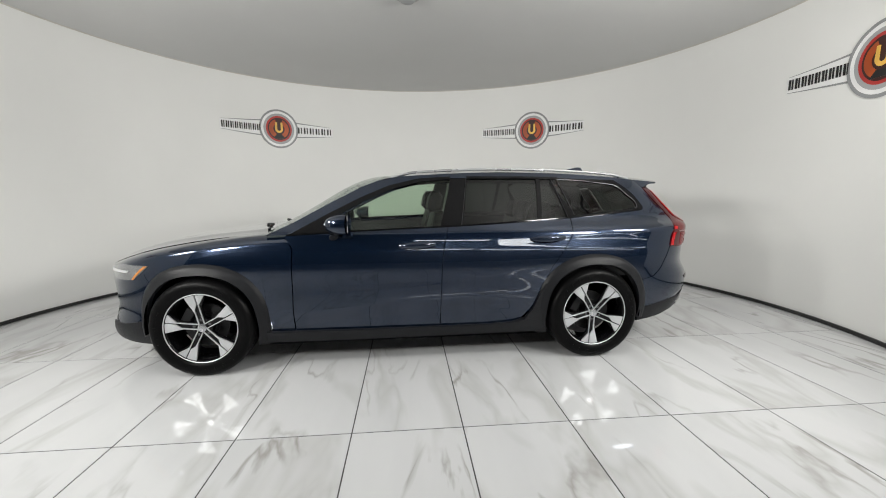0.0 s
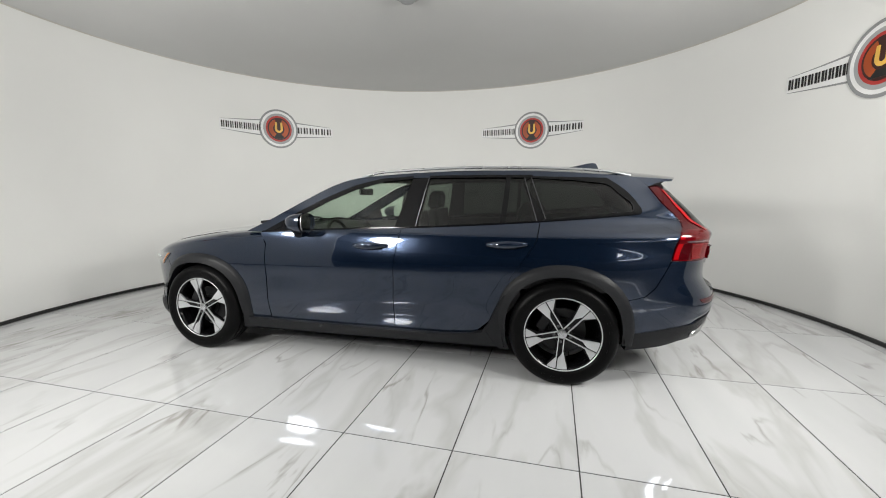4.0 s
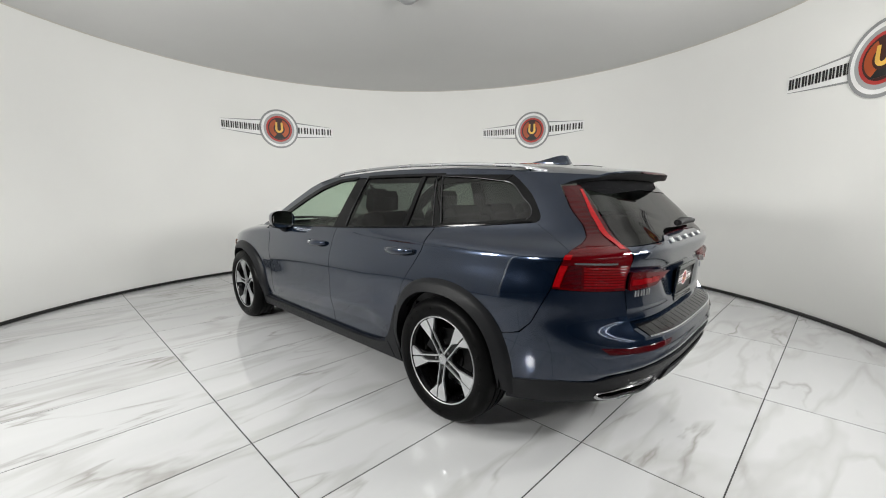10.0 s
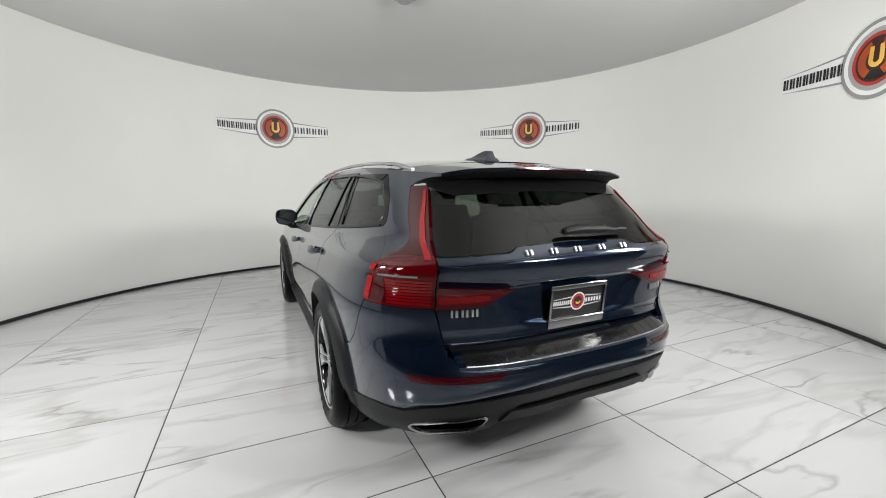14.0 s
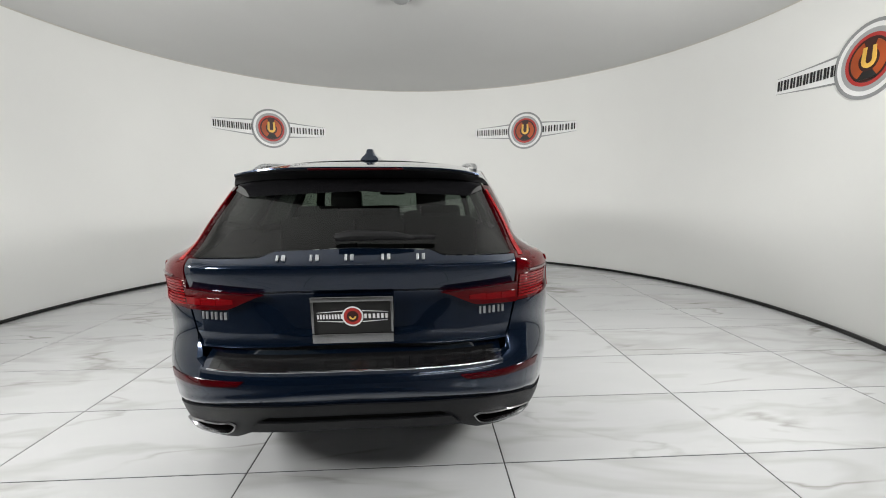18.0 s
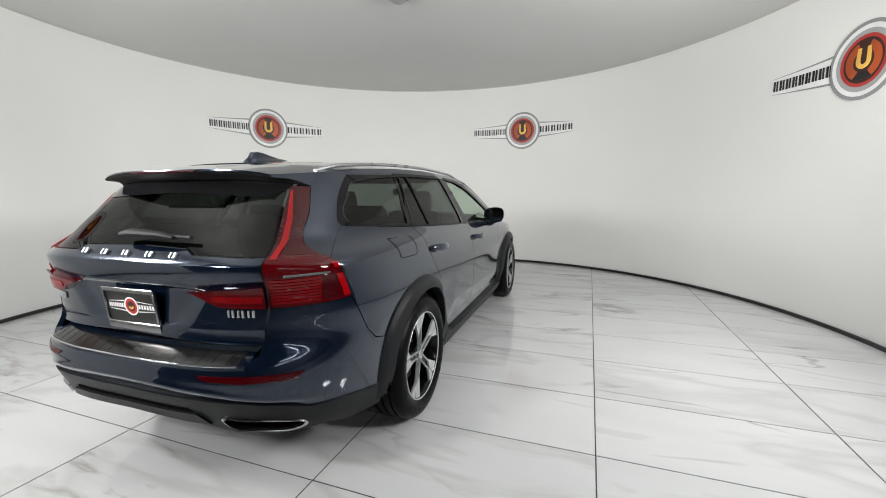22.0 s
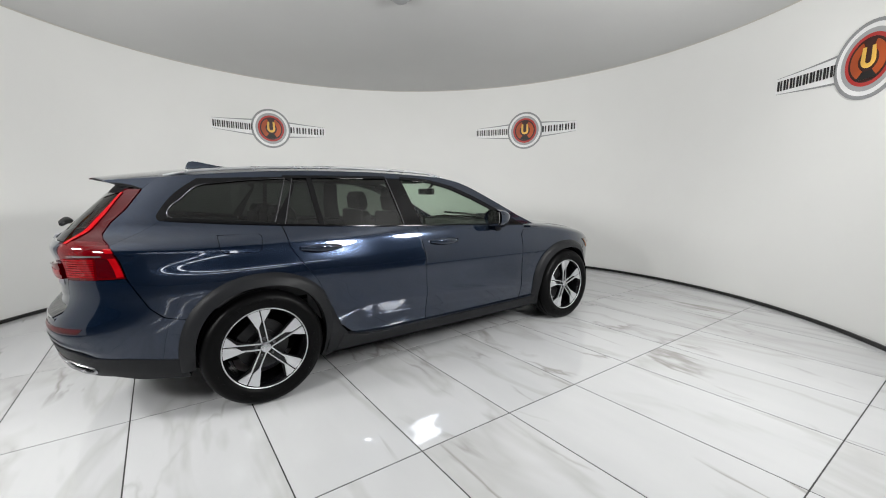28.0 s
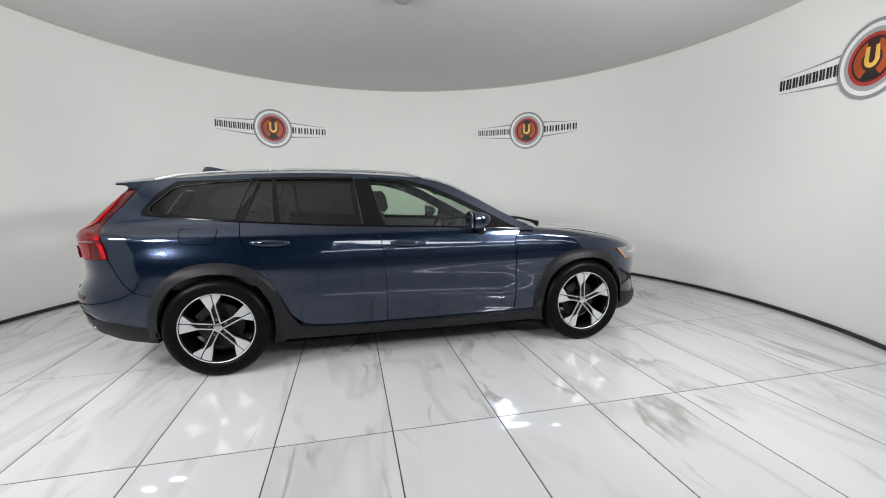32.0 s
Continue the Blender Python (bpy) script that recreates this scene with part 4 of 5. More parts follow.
        put("door_handle", tube(grip, rs, 12, 0.62, (0, 1, 0)), PAINT, door, "body-coloured pull handle")
    # front bumper: the flank from the wing's front to the nose, in two bands
    put("front_bumper_side", sheet([(1.80, 0.40), (2.05, 0.350), (2.20, 0.335)], [(1.815, 0.735), (2.0, 0.70), (2.20, 0.70)], nu=20, nv=14, off=0.002), PAINT, car, "painted front bumper corner")
    put("bumper_lip_side", sheet([(1.80, 0.215), (2.0, 0.215), (2.22, 0.235)], [(1.80, 0.40), (2.05, 0.350), (2.22, 0.335)], nu=18, nv=8, off=0.009, depth=0.05), CLAD, car, "charcoal lower bumper corner")
    # headlamp
    hl = put("headlamp", sheet([(1.90, 0.690), (2.05, 0.680), (2.20, 0.690)], [(1.775, 0.790), (2.0, 0.790), (2.22, 0.765)], [(1.90, 0.690), (1.775, 0.790)], [(2.20, 0.690), (2.22, 0.765)], nu=14, nv=8, off=0.006), CLEARLENS, car, "clear wedge-shaped headlamp")
    put("side_marker", sheet([(1.90, 0.691), (1.915, 0.690)], [(1.782, 0.788), (1.806, 0.788)], nu=4, nv=8, off=0.010, depth=0.01), AMBER, hl, "amber side marker")
    put("lamp_strip", sheet([(1.955, 0.735), (2.16, 0.735)], [(1.935, 0.750), (2.16, 0.750)], nu=8, nv=3, off=0.012, depth=0.01), LIGHTGREY, hl, "pale light strip")
    # mirror on a stalk
    mir = put("side_mirror", mirror_shell(), PAINT, car, "body-coloured door mirror")
    put("mirror_foot", tube([(0.525, 0.835, 0.965), (0.515, 0.875, 0.970), (0.490, 0.915, 1.005)], [0.032, 0.030, 0.034], 12, 0.7), MATTE, mir, "black mirror foot")
    put("mirror_glass", mirror_face(), SCREEN, mir, "mirror glass")
    put("mirror_base", mirror_lower(), PIANO, mir, "black lower mirror shell")
    # roof rail
    rail = []
    for k in range(41):
        t = k / 40
        x = 0.10 - 1.96 * t
        lift = 0.020 * min(1, math.sin(math.pi * t) * 4.0) if 0 < t < 1 else 0.0
        rail.append((x, roof_y(x) - 0.034, float(ROOF_EDGE(x)) + 0.006 + lift))
    put("roof_rail", tube(rail, 0.0115, 10, 0.9), SATIN, car, "satin silver roof rail")
    # rear lamp: a tall blade up the pillar and a lobe that wraps the corner
    lamp = put("rear_lamp", sheet([(-2.075, 0.855), (-2.2, 0.851), (0.632, 0.850, 0)], [(-2.131, 1.023), (-2.18, 1.040), (0.629, 1.045, 0)],
                                  [(-2.075, 0.855), (-2.097, 0.94), (-2.131, 1.023)], [(0.632, 0.850, 0), (0.632, 0.91, 0), (0.631, 0.98, 0), (0.629, 1.045, 0)], 22, 12, off=0.006, depth=0.03), REDLENS, car, "red wraparound rear lamp")
    put("lamp_blade", sheet([(-2.131, 1.025), (-2.18, 1.042), (0.629, 1.047, 0)], [(-1.972, 1.310), (0.545, 1.312, 0)],
                            [(-2.131, 1.025), (-2.151, 1.047), (-2.156, 1.075), (-2.121, 1.13), (-2.051, 1.20), (-1.972, 1.310)], [(0.629, 1.047, 0), (0.611, 1.10, 0), (0.592, 1.16, 0), (0.538, 1.312, 0)], 10, 30, off=0.004, depth=0.03), DARKRED, lamp, "dark red upright lamp blade")
    put("lamp_glow_line", sheet([(0.662, 1.03, 0), (0.643, 1.03, 0)], [(0.556, 1.29, 0), (0.549, 1.29, 0)], [(0.662, 1.03, 0), (0.636, 1.10, 0), (0.612, 1.17, 0), (0.556, 1.29, 0)], [(0.643, 1.03, 0), (0.622, 1.10, 0), (0.600, 1.17, 0), (0.549, 1.29, 0)], 4, 20, off=0.009, depth=0.004), GLOWRED, lamp, "brighter red light strip")
    put("lamp_bar", sheet([(-2.16, 0.969), (-2.2, 0.971), (0.69, 0.972, 0)], [(-2.157, 0.976), (-2.2, 0.978), (0.69, 0.979, 0)], nu=14, nv=3, off=0.011, depth=0.006), CLEARLENS, lamp, "pale lens bar across the lamp")
    for k in range(8):
        z = 0.864 + 0.0125 * k
        put("lamp_rib", sheet([(-2.190, z), (-2.215, z), (0.642, z, 0)], [(-2.190, z + 0.0085), (-2.215, z + 0.0085), (0.642, z + 0.0085, 0)], nu=14, nv=3, off=0.011, depth=0.005), MIDRED, lamp, "brighter red rib")
    # the outer edge's catch of light, put in as brighter red strips
    put("lamp_edge", sheet([(-2.076, 0.864), (-2.104, 0.863)], [(-2.104, 0.962), (-2.133, 0.962)], nu=4, nv=8, off=0.010, depth=0.004), GLOWRED, lamp, "edge strip, its red brightened for thrown-back light")
    put("lamp_edge", sheet([(-2.112, 0.986), (-2.141, 0.986)], [(-2.118, 1.004), (-2.148, 1.005)], nu=4, nv=4, off=0.010, depth=0.004), GLOWRED, lamp, "edge strip, its red brightened for thrown-back light")
    put("lamp_shade", sheet([(-2.108, 0.863), (-2.184, 0.861)], [(-2.138, 0.963), (-2.184, 0.965)], nu=8, nv=8, off=0.0085, depth=0.004), DARKRED, lamp, "dark red field")


def mirror_shell():
    v = []
    n, k = 20, 9
    for i in range(k):
        t = i / (k - 1)
        sx = (1 - (1 - t) ** 2.2) ** 0.5
        for j in range(n):
            a = 2 * math.pi * j / n
            c, s_ = math.cos(a), math.sin(a)
            e = 0.72
            y = 0.118 * math.copysign(abs(c) ** e, c) * (0.25 + 0.75 * sx)
            z = 0.078 * math.copysign(abs(s_) ** e, s_) * (0.25 + 0.75 * sx)
            v.append((0.545 - 0.150 * t + 0.02 * (c > 0) * c, 0.925 + y * 0.82, 1.068 + z * (0.9 + 0.12 * c)))
    f = gridfaces(k, n, wrap_v=True)
    return v, f + [tuple(range(n))[::-1]]


def mirror_face():
    n = 20
    pts = []
    for j in range(n):
        a = 2 * math.pi * j / n
        c, s_ = math.cos(a), math.sin(a)
        pts.append((0.925 + 0.090 * math.copysign(abs(c) ** 0.72, c), 1.068 + 0.069 * math.copysign(abs(s_) ** 0.72, s_)))
    v, f = prism(pts, 0.403, 0.407, "x")
    return [(p[0] - 0.10 * (p[1] - 0.925), p[1], p[2]) for p in v], f


def mirror_lower():
    return tube([(0.50, 0.86, 1.003), (0.495, 0.92, 0.995), (0.475, 0.99, 1.005)], [0.02, 0.034, 0.018], 12, 0.5)


def build_shell(car):
    """Bonnet, roof, glass, tail and the dark inside of the body."""
    # bonnet
    nu, nv = 40, 33
    P = np.zeros((nu, nv, 3))
    for i, x in enumerate(np.linspace(0.985, 2.26, nu)):
        h = float(HOOD_HALF(x)) - 0.002
        for j, t in enumerate(np.linspace(-1, 1, nv)):
            back = 0.10 * t * t * max(0, (1.4 - x) / 0.42)
            zc, ze = float(HOOD_MID(x)), float(HOOD_EDGE(x))
            crease = 0.008 * math.exp(-((abs(t) - 0.70) / 0.08) ** 2)
            P[i, j] = (x - back, h * t, ze + (zc - ze) * (1 - abs(t) ** 2.4) + crease)
    part("bonnet", shell(P, 0.02, inward(P)), PAINT, car, "long creased bonnet")
    # nose and grille, hardly seen
    P = np.zeros((12, 25, 3))
    for i, z in enumerate(np.linspace(0.22, 0.775, 12)):
        for j, t in enumerate(np.linspace(-1, 1, 25)):
            y0 = 0.60
            y = y0 * t
            u = abs(y) / float(WIDTH(z))
            x = float(FRONT_X(z)) - NOSE * (1 - (1 - min(u, 0.999) ** 2.7) ** (1 / 2.7))
            P[i, j] = (x, y, z)
    part("front_bumper", shell(P, 0.03, inward(P)), PAINT, car, "painted front bumper")
    P = np.zeros((8, 15, 3))
    for i, z in enumerate(np.linspace(0.50, 0.745, 8)):
        for j, t in enumerate(np.linspace(-1, 1, 15)):
            y = 0.36 * t
            P[i, j] = (float(FRONT_X(z)) - NOSE * (1 - (1 - (abs(y) / float(WIDTH(z))) ** 2.7) ** (1 / 2.7)) + 0.012, y, z)
    gr = part("grille", shell(P, 0.02, inward(P)), PIANO, car, "black front grille")
    for k in range(9):
        y = -0.30 + 0.075 * k
        part("grille_bar", tube([(float(FRONT_X(z)) - NOSE * (1 - (1 - (abs(y) / float(WIDTH(z))) ** 2.7) ** (1 / 2.7)) + 0.016, y, z) for z in np.linspace(0.515, 0.73, 6)], 0.006, 6), CHROME, gr)
    # cowl and wipers
    part("cowl", box(0.86, 1.10, -0.68, 0.68, 0.93, 0.992, 0.02), MATTE, car, "black cowl below the windscreen")
    for y0, y1 in ((-0.55, 0.02), (0.04, 0.62)):
        part("wiper", tube([(1.17, y0, 1.012), (1.12, (y0 + y1) / 2, 1.034), (1.03, y1, 1.045)], 0.012, 8), MATTE, car, "black windscreen wiper")
    # windscreen
    al = smooth_line(A_LINE, 30)
    L = np.array([skin(flank(x, z)) for x, z in al]) + np.array([0.0, -0.012, 0.004])
    Rr = L * np.array([1, -1, 1])
    b = np.array([(1.075 - 0.09 * (y / L[0][1]) ** 2, y, 1.012 - 0.018 * (y / L[0][1]) ** 2) for y in np.linspace(L[0][1], -L[0][1], 25)])
    b[0], b[-1] = L[0], Rr[0]
    t = np.array([(0.225 - (0.225 - L[-1][0]) * (y / L[-1][1]) ** 2, y, 1.425 - (1.425 - L[-1][2]) * (abs(y) / L[-1][1]) ** 2.5) for y in np.linspace(L[-1][1], -L[-1][1], 25)])
    P = coons(b, t, L, Rr, 25, 20)
    ws = part("windscreen", outward(shell(P, 0.0, P), P), WINDGLASS, car, "wide raked windscreen")
    ws.visible_shadow = False
    # roof
    nu, nv = 50, 31
    P = np.zeros((nu, nv, 3))
    for i, x in enumerate(np.linspace(0.07, -1.885, nu)):
        h = roof_y(x)
        for j, tt in enumerate(np.linspace(-1, 1, nv)):
            front = (0.225 - 0.07) * (1 - tt * tt) * max(0, 1 - i / 8)
            xx = x + front
            zc, ze = float(ROOF_MID(xx)), float(ROOF_EDGE(x))
            P[i, j] = (xx, h * tt, ze + (zc - ze) * (1 - abs(tt) ** 2.6))
    part("roof", shell(P, 0.03, inward(P)), PAINT, car, "long painted roof")
    # headliner under the roof
    Q = P.copy()
    Q[..., 2] -= 0.035
    Q[..., 1] *= 0.97
    part("headliner", shell(Q[:, :], 0.0, Q), HEADLINER, car, "pale grey cabin roof lining")
    # roof spoiler: a closed wedge over the rear glass
    nu, nv = 33, 9
    yd = float(skin(flank(-1.966, 1.314))[1])
    V = []
    for tt in np.linspace(-1, 1, nu):
        sec = []
        for q in np.linspace(0, 1, nv):
            x = -1.884 + (-2.215 + 0.085 * abs(tt) ** 2.5 + 1.884) * q
            y = (roof_y(-1.884) * (1 - q) + 0.512 * q) * tt
            ze = float(ROOF_EDGE(-1.884)) * (1 - q) + 1.362 * q
            sec.append(np.array((x, y, ze + (float(ROOF_MID(x)) - 0.004 - ze) * (1 - abs(tt) ** 3.0))))
        tip = sec[-1]
        d = skin(tail(abs(yd * tt), 1.344 - 0.030 * abs(tt) ** 4), 0.004)
        d = np.array((d[0], yd * tt, d[2]))
        sec.append(tip + np.array((-0.001, 0, -0.006)))
        sec.append(tip + np.array((0.008, 0, -0.013)))
        for q in (0.25, 0.5, 0.75, 1.0):
            a = tip + np.array((0.014, 0, -0.015))
            sec.append(a + (d - a) * q + np.array((0, 0, 0.012 * math.sin(math.pi * q))))
        V += sec
    m = len(V) // nu
    bm = bmesh.new()
    bv = [bm.verts.new(tuple(p)) for p in V]
    for fc in gridfaces(nu, m, wrap_v=True) + [tuple(range(m)), tuple(range((nu - 1) * m, nu * m))]:
        bm.faces.new([bv[k] for k in fc])
    bmesh.ops.recalc_face_normals(bm, faces=bm.faces[:])
    sp = part("roof_spoiler", bm, PAINT, car, "roof spoiler above the rear window", smooth=28)
    sp.data.materials.append(MATTE)
    for q in sp.data.polygons:
        if q.normal.z < -0.25:
            q.material_index = 1
    part("high_brake_lamp", box(-2.219, -2.205, -0.19, 0.19, 1.374, 1.382, 0.003), DARKRED, car, "slim high brake lamp")
    # aerial fin
    fin = [(-1.44, 0.0, 0.046, 0.030), (-1.50, 0.014, 0.050, 0.026), (-1.57, 0.034, 0.051, 0.020), (-1.63, 0.052, 0.050, 0.016), (-1.665, 0.058, 0.048, 0.014), (-1.69, 0.055, 0.047, 0.013), (-1.705, 0.030, 0.046, 0.015), (-1.715, 0.0, 0.046, 0.02)]
    P = np.zeros((len(fin), 11, 3))
    for i, (x, hgt, half, crown) in enumerate(fin):
        for j, (k, q) in enumerate(((1, -0.006), (0.98, 0.006), (0.55, 0.018), (0.25, 0.6), (0.05, 0.95), (0, 1.0))):
            for sgn, c in ((-1, j), (1, 10 - j)):
                w = (crown + (half - crown) * k) if k else 0.0
                up = q * hgt if q > 0.5 else min(q, hgt)
                P[i, c] = (x, sgn * w, float(ROOF_MID(x)) + up)
    part("aerial_fin", shell(P, 0.0, P), PAINT, car, "shark-fin roof aerial")

    # ---- tail
    def both(b, t, l=None, r=None, nu=20, nv=14, off=0.0, depth=0.02, edit=None):
        """A panel across the tail, from its left half mirrored and joined."""
        uv = coons(line(b), line(t), line(l) if l else np.array([line(b)[0], line(t)[0]]), line(r) if r else np.array([line(b)[-1], line(t)[-1]]), nu, nv)
        P = skin(uv, off)
        P[-1, :, 1] = 0.0
        P = np.concatenate([P, (P * np.array([1, -1, 1]))[-2::-1]], 0)
        if edit is not None:
            P = edit(P)
        return outward(shell(P, depth, inward(P)), P)

    def gate_shape(P):
        """The plate's recess below the lamp line and the raised band above it."""
        Q = P.copy()
        y, z = np.abs(P[..., 1]), P[..., 2]
        half = 0.25 + 0.13 * np.clip((z - 0.745) / 0.14, 0, 1)
        inn = np.clip((half + 0.05 - y) / 0.14, 0, 1) * np.clip((0.925 - z) / 0.014, 0, 1) * np.clip((z - 0.742) / 0.03, 0, 1)
        Q[..., 0] += 0.014 * inn * inn * (3 - 2 * inn)
        Q[..., 0] -= 0.012 * np.where(z < 1.013, np.clip((z - 0.93) / 0.083, 0, 1), np.clip((1.070 - z) / 0.057, 0, 1)) * np.clip((0.66 - y) / 0.06, 0, 1)
        Q[..., 0] += 0.012 * np.clip((0.76 - z) / 0.05, 0, 1)
        return Q

    gate = part("tailgate", both([(0.598, 0.700, 0), (0, 0.716, 0)], [(0.625, 1.041, 0), (0.34, 1.047, 0), (0.29, 1.068, 0), (0, 1.076, 0)],
                                 [(0.598, 0.700, 0), (0.606, 0.75, 0), (0.628, 0.86, 0), (0.625, 1.041, 0)], None, 70, 110, edit=gate_shape), PAINT, car, "painted tailgate with plate recess")
    o = part("rear_screen", both([(0.618, 1.046, 0), (0.34, 1.052, 0), (0.29, 1.073, 0), (0, 1.081, 0)], [(0.53, 1.34, 0), (0, 1.352, 0)],
                                 [(0.618, 1.046, 0), (0.602, 1.10, 0), (0.583, 1.16, 0), (0.520, 1.34, 0)], None, 24, 14, off=-0.003, depth=0.0), DARKGLASS, gate, "dark privacy-glass rear window")
    o.visible_shadow = False
    # the black band printed round the glass's top
    part("screen_band", both([(0.548, 1.300, 0), (0.46, 1.268, 0), (0.36, 1.274, 0), (0, 1.290, 0)], [(0.530, 1.345, 0), (0, 1.356, 0)], nu=20, nv=4, off=0.0, depth=0.0), PIANO, gate, "black band above the rear window")
    for s in (1, -1):
        il = part("inner_lamp", mirrored(sheet([(0.624, 0.852, 0), (0.455, 0.858, 0), (0.36, 0.903, 0)], [(0.624, 0.937, 0), (0.47, 0.924, 0), (0.335, 0.911, 0)], [(0.624, 0.852, 0), (0.624, 0.895, 0), (0.624, 0.937, 0)], nu=16, nv=8, off=0.022, depth=0.03), s), REDLENS, gate, "red wedge-shaped inner lamp")
        for y0, y1 in ((0.617, 0.5585), (0.557, 0.4985), (0.497, 0.435)):
            lo, hi = 0.874 + 0.10 * max(0, 0.5 - y1), 0.904
            part("lamp_segment", mirrored(sheet([(y0, 0.874 + 0.10 * max(0, 0.5 - y0), 0), (y1, lo, 0)], [(y0, hi, 0), (y1, hi - 0.004, 0)], nu=6, nv=4, off=0.025, depth=0.006), s), MIDRED, il, "brighter red segment")
        part("lamp_rim", mirrored(sheet([(0.624, 0.937, 0), (0.47, 0.924, 0), (0.334, 0.911, 0)], [(0.624, 0.941, 0), (0.47, 0.928, 0), (0.330, 0.914, 0)], nu=16, nv=2, off=0.026, depth=0.01), s), DARKRED, il, "thin dark rim")
    # raised bright name blocks on the gate and its two badges
    for y in (0.259, 0.137, 0.011, -0.124, -0.253):
        z = 1.047
        x = float(skin(tail(abs(y), z))[0]) - 0.013
        for e, w in ((-0.0110, 0.0060), (0.0110, 0.0042)):
            bar = box(-0.004, 0.004, e - w, e + w, -0.0120, 0.0120, 0.0015)
            part("name_block", moved(bar, Matrix.Translation((x, y, z)) @ Matrix.Rotation(radians(34), 4, "Y")), LETTER, gate, "bright chrome letter block")
    for y in (0.527, -0.530):
        for k in range(3):
            for e, w in ((-0.009, 0.0045), (0.008, 0.0035)):
                yy = y - (k - 1) * 0.038 + e
                x = float(skin(tail(abs(yy), 0.827))[0]) - 0.004
                part("badge_block", moved(box(-0.003, 0.003, -w, w, -0.014, 0.014, 0.0012), Matrix.Translation((x, yy, 0.827))), LETTER, gate, "bright chrome badge block")
    # plate in a black frame
    px = float(skin(tail(0.0, 0.80))[0]) - 0.004
    fr = part("plate_frame", moved(join(box(-0.010, 0.004, -0.153, 0.153, 0.066, 0.086, 0.004), box(-0.010, 0.004, -0.153, 0.153, -0.100, -0.062, 0.004), box(-0.010, 0.004, -0.153, -0.142, -0.058, 0.068, 0.004), box(-0.010, 0.004, 0.142, 0.153, -0.058, 0.068, 0.004)),
                                   Matrix.Translation((px, 0.004, 0.818)) @ Matrix.Rotation(radians(-6), 4, "Y")), FRAME, car, "dark chrome plate frame with worn lettering")
    plm = Matrix.Translation((px, 0.004, 0.818)) @ Matrix.Rotation(radians(-6), 4, "Y")
    part("plate", moved(box(-0.001, 0.004, -0.150, 0.150, -0.075, 0.075, 0.001), plm), INK, fr, "black dealer plate")

    def on_plate(s, t, h):
        return plm @ Vector((-0.0015 - h * 0.1, -s, t + 0.006))

    plate_emblem(fr, on_plate)
    for z0, k0, n, wd in ((-0.085, GREY, 15, 0.011), (0.076, GREY, 18, 0.007)):
        for k in range(n):
            y = (k - (n - 1) / 2) * 0.272 / n
            part("frame_mark", moved(box(-0.0095, -0.006, y - wd / 2, y + wd / 2, z0 - (0.010 if n == 15 else 0.005), z0 + (0.010 if n == 15 else 0.005)), plm), GREY, fr, smooth=0)
    # rear wiper: a blade on a fat arm
    def glass_x(y, z):
        return float(skin(tail(abs(y), z))[0])
    wp = part("rear_wiper", tube([(glass_x(0.02, 1.10) - 0.03, 0.06, 1.118), (glass_x(0.0, 1.105) - 0.04, 0.0, 1.126), (glass_x(0.12, 1.10) - 0.034, -0.16, 1.122), (glass_x(0.22, 1.095) - 0.028, -0.23, 1.112)], [0.020, 0.026, 0.020, 0.010], 12, 0.8), MATTE, gate, "black rear wiper arm")
    part("wiper_blade", tube([(glass_x(0.0, 1.09) - 0.012, 0.07, 1.118), (glass_x(0.3, 1.09) - 0.012, -0.31, 1.114)], 0.009, 8), MATTE, wp, "black wiper blade")

    # rear bumper: the painted wrap, its top shelf, the dark lower band
    def crease(P):
        """A sharp line across the bumper, drooping towards its corners, with the paint tucked in below it."""
        Q = P.copy()
        y, z = np.abs(P[..., 1]), P[..., 2]
        d = z - np.interp(y, [0, 0.2, 0.46, 0.70, 0.78], [0.556, 0.552, 0.531, 0.487, 0.462])
        fade = np.clip((0.80 - y) / 0.08, 0, 1)
        Q[..., 0] += fade * (0.006 * np.clip(-d / 0.030, 0, 1) - 0.005 * np.exp(-(d / 0.016) ** 2))
        return Q

    clad_top = [(-1.835, 0.368), (-2.1, 0.420), (0.735, 0.432, 0), (0.685, 0.462, 0), (0.56, 0.491, 0), (0.39, 0.506, 0), (0, 0.513, 0)]
    bp = part("rear_bumper", both(clad_top, [(-1.836, 0.600), (-1.928, 0.625), (-2.10, 0.665), (0.602, 0.661, 0), (0.55, 0.632, 0), (0, 0.636, 0)],
                                  [(-1.835, 0.368), (-1.838, 0.50), (-1.836, 0.600)], None, 80, 32, off=0.002, depth=0.03, edit=crease), PAINT, car, "painted rear bumper")
    # the exhaust's outline in the rear view
    pipe = smooth_line([(0.454, 0.414), (0.463, 0.423), (0.50, 0.421), (0.60, 0.407), (0.688, 0.385), (0.706, 0.375), (0.710, 0.363), (0.694, 0.346), (0.60, 0.352), (0.500, 0.366), (0.472, 0.384), (0.454, 0.414)], 61)[:-1]
    v, f = both([(-1.83, 0.256), (-2.05, 0.285), (0.738, 0.318, 0), (0.60, 0.328, 0), (0.47, 0.345, 0), (0.40, 0.380, 0), (0.30, 0.392, 0), (0, 0.398, 0)], clad_top, nu=100, nv=30, off=0.006, depth=0.05)

    def in_pipe(q):
        c = np.mean([v[k] for k in q], axis=0)
        y, z, hit = abs(c[1]), c[2], False
        for (ya, za), (yb, zb) in zip(pipe, np.roll(pipe, -1, 0)):
            if (za > z) != (zb > z) and y < ya + (z - za) / (zb - za) * (yb - ya):
                hit = not hit
        return hit and c[0] < -2.15

    clad = part("lower_bumper", (v, [q for q in f if not in_pipe(q)]), CLAD, car, "charcoal lower rear bumper")
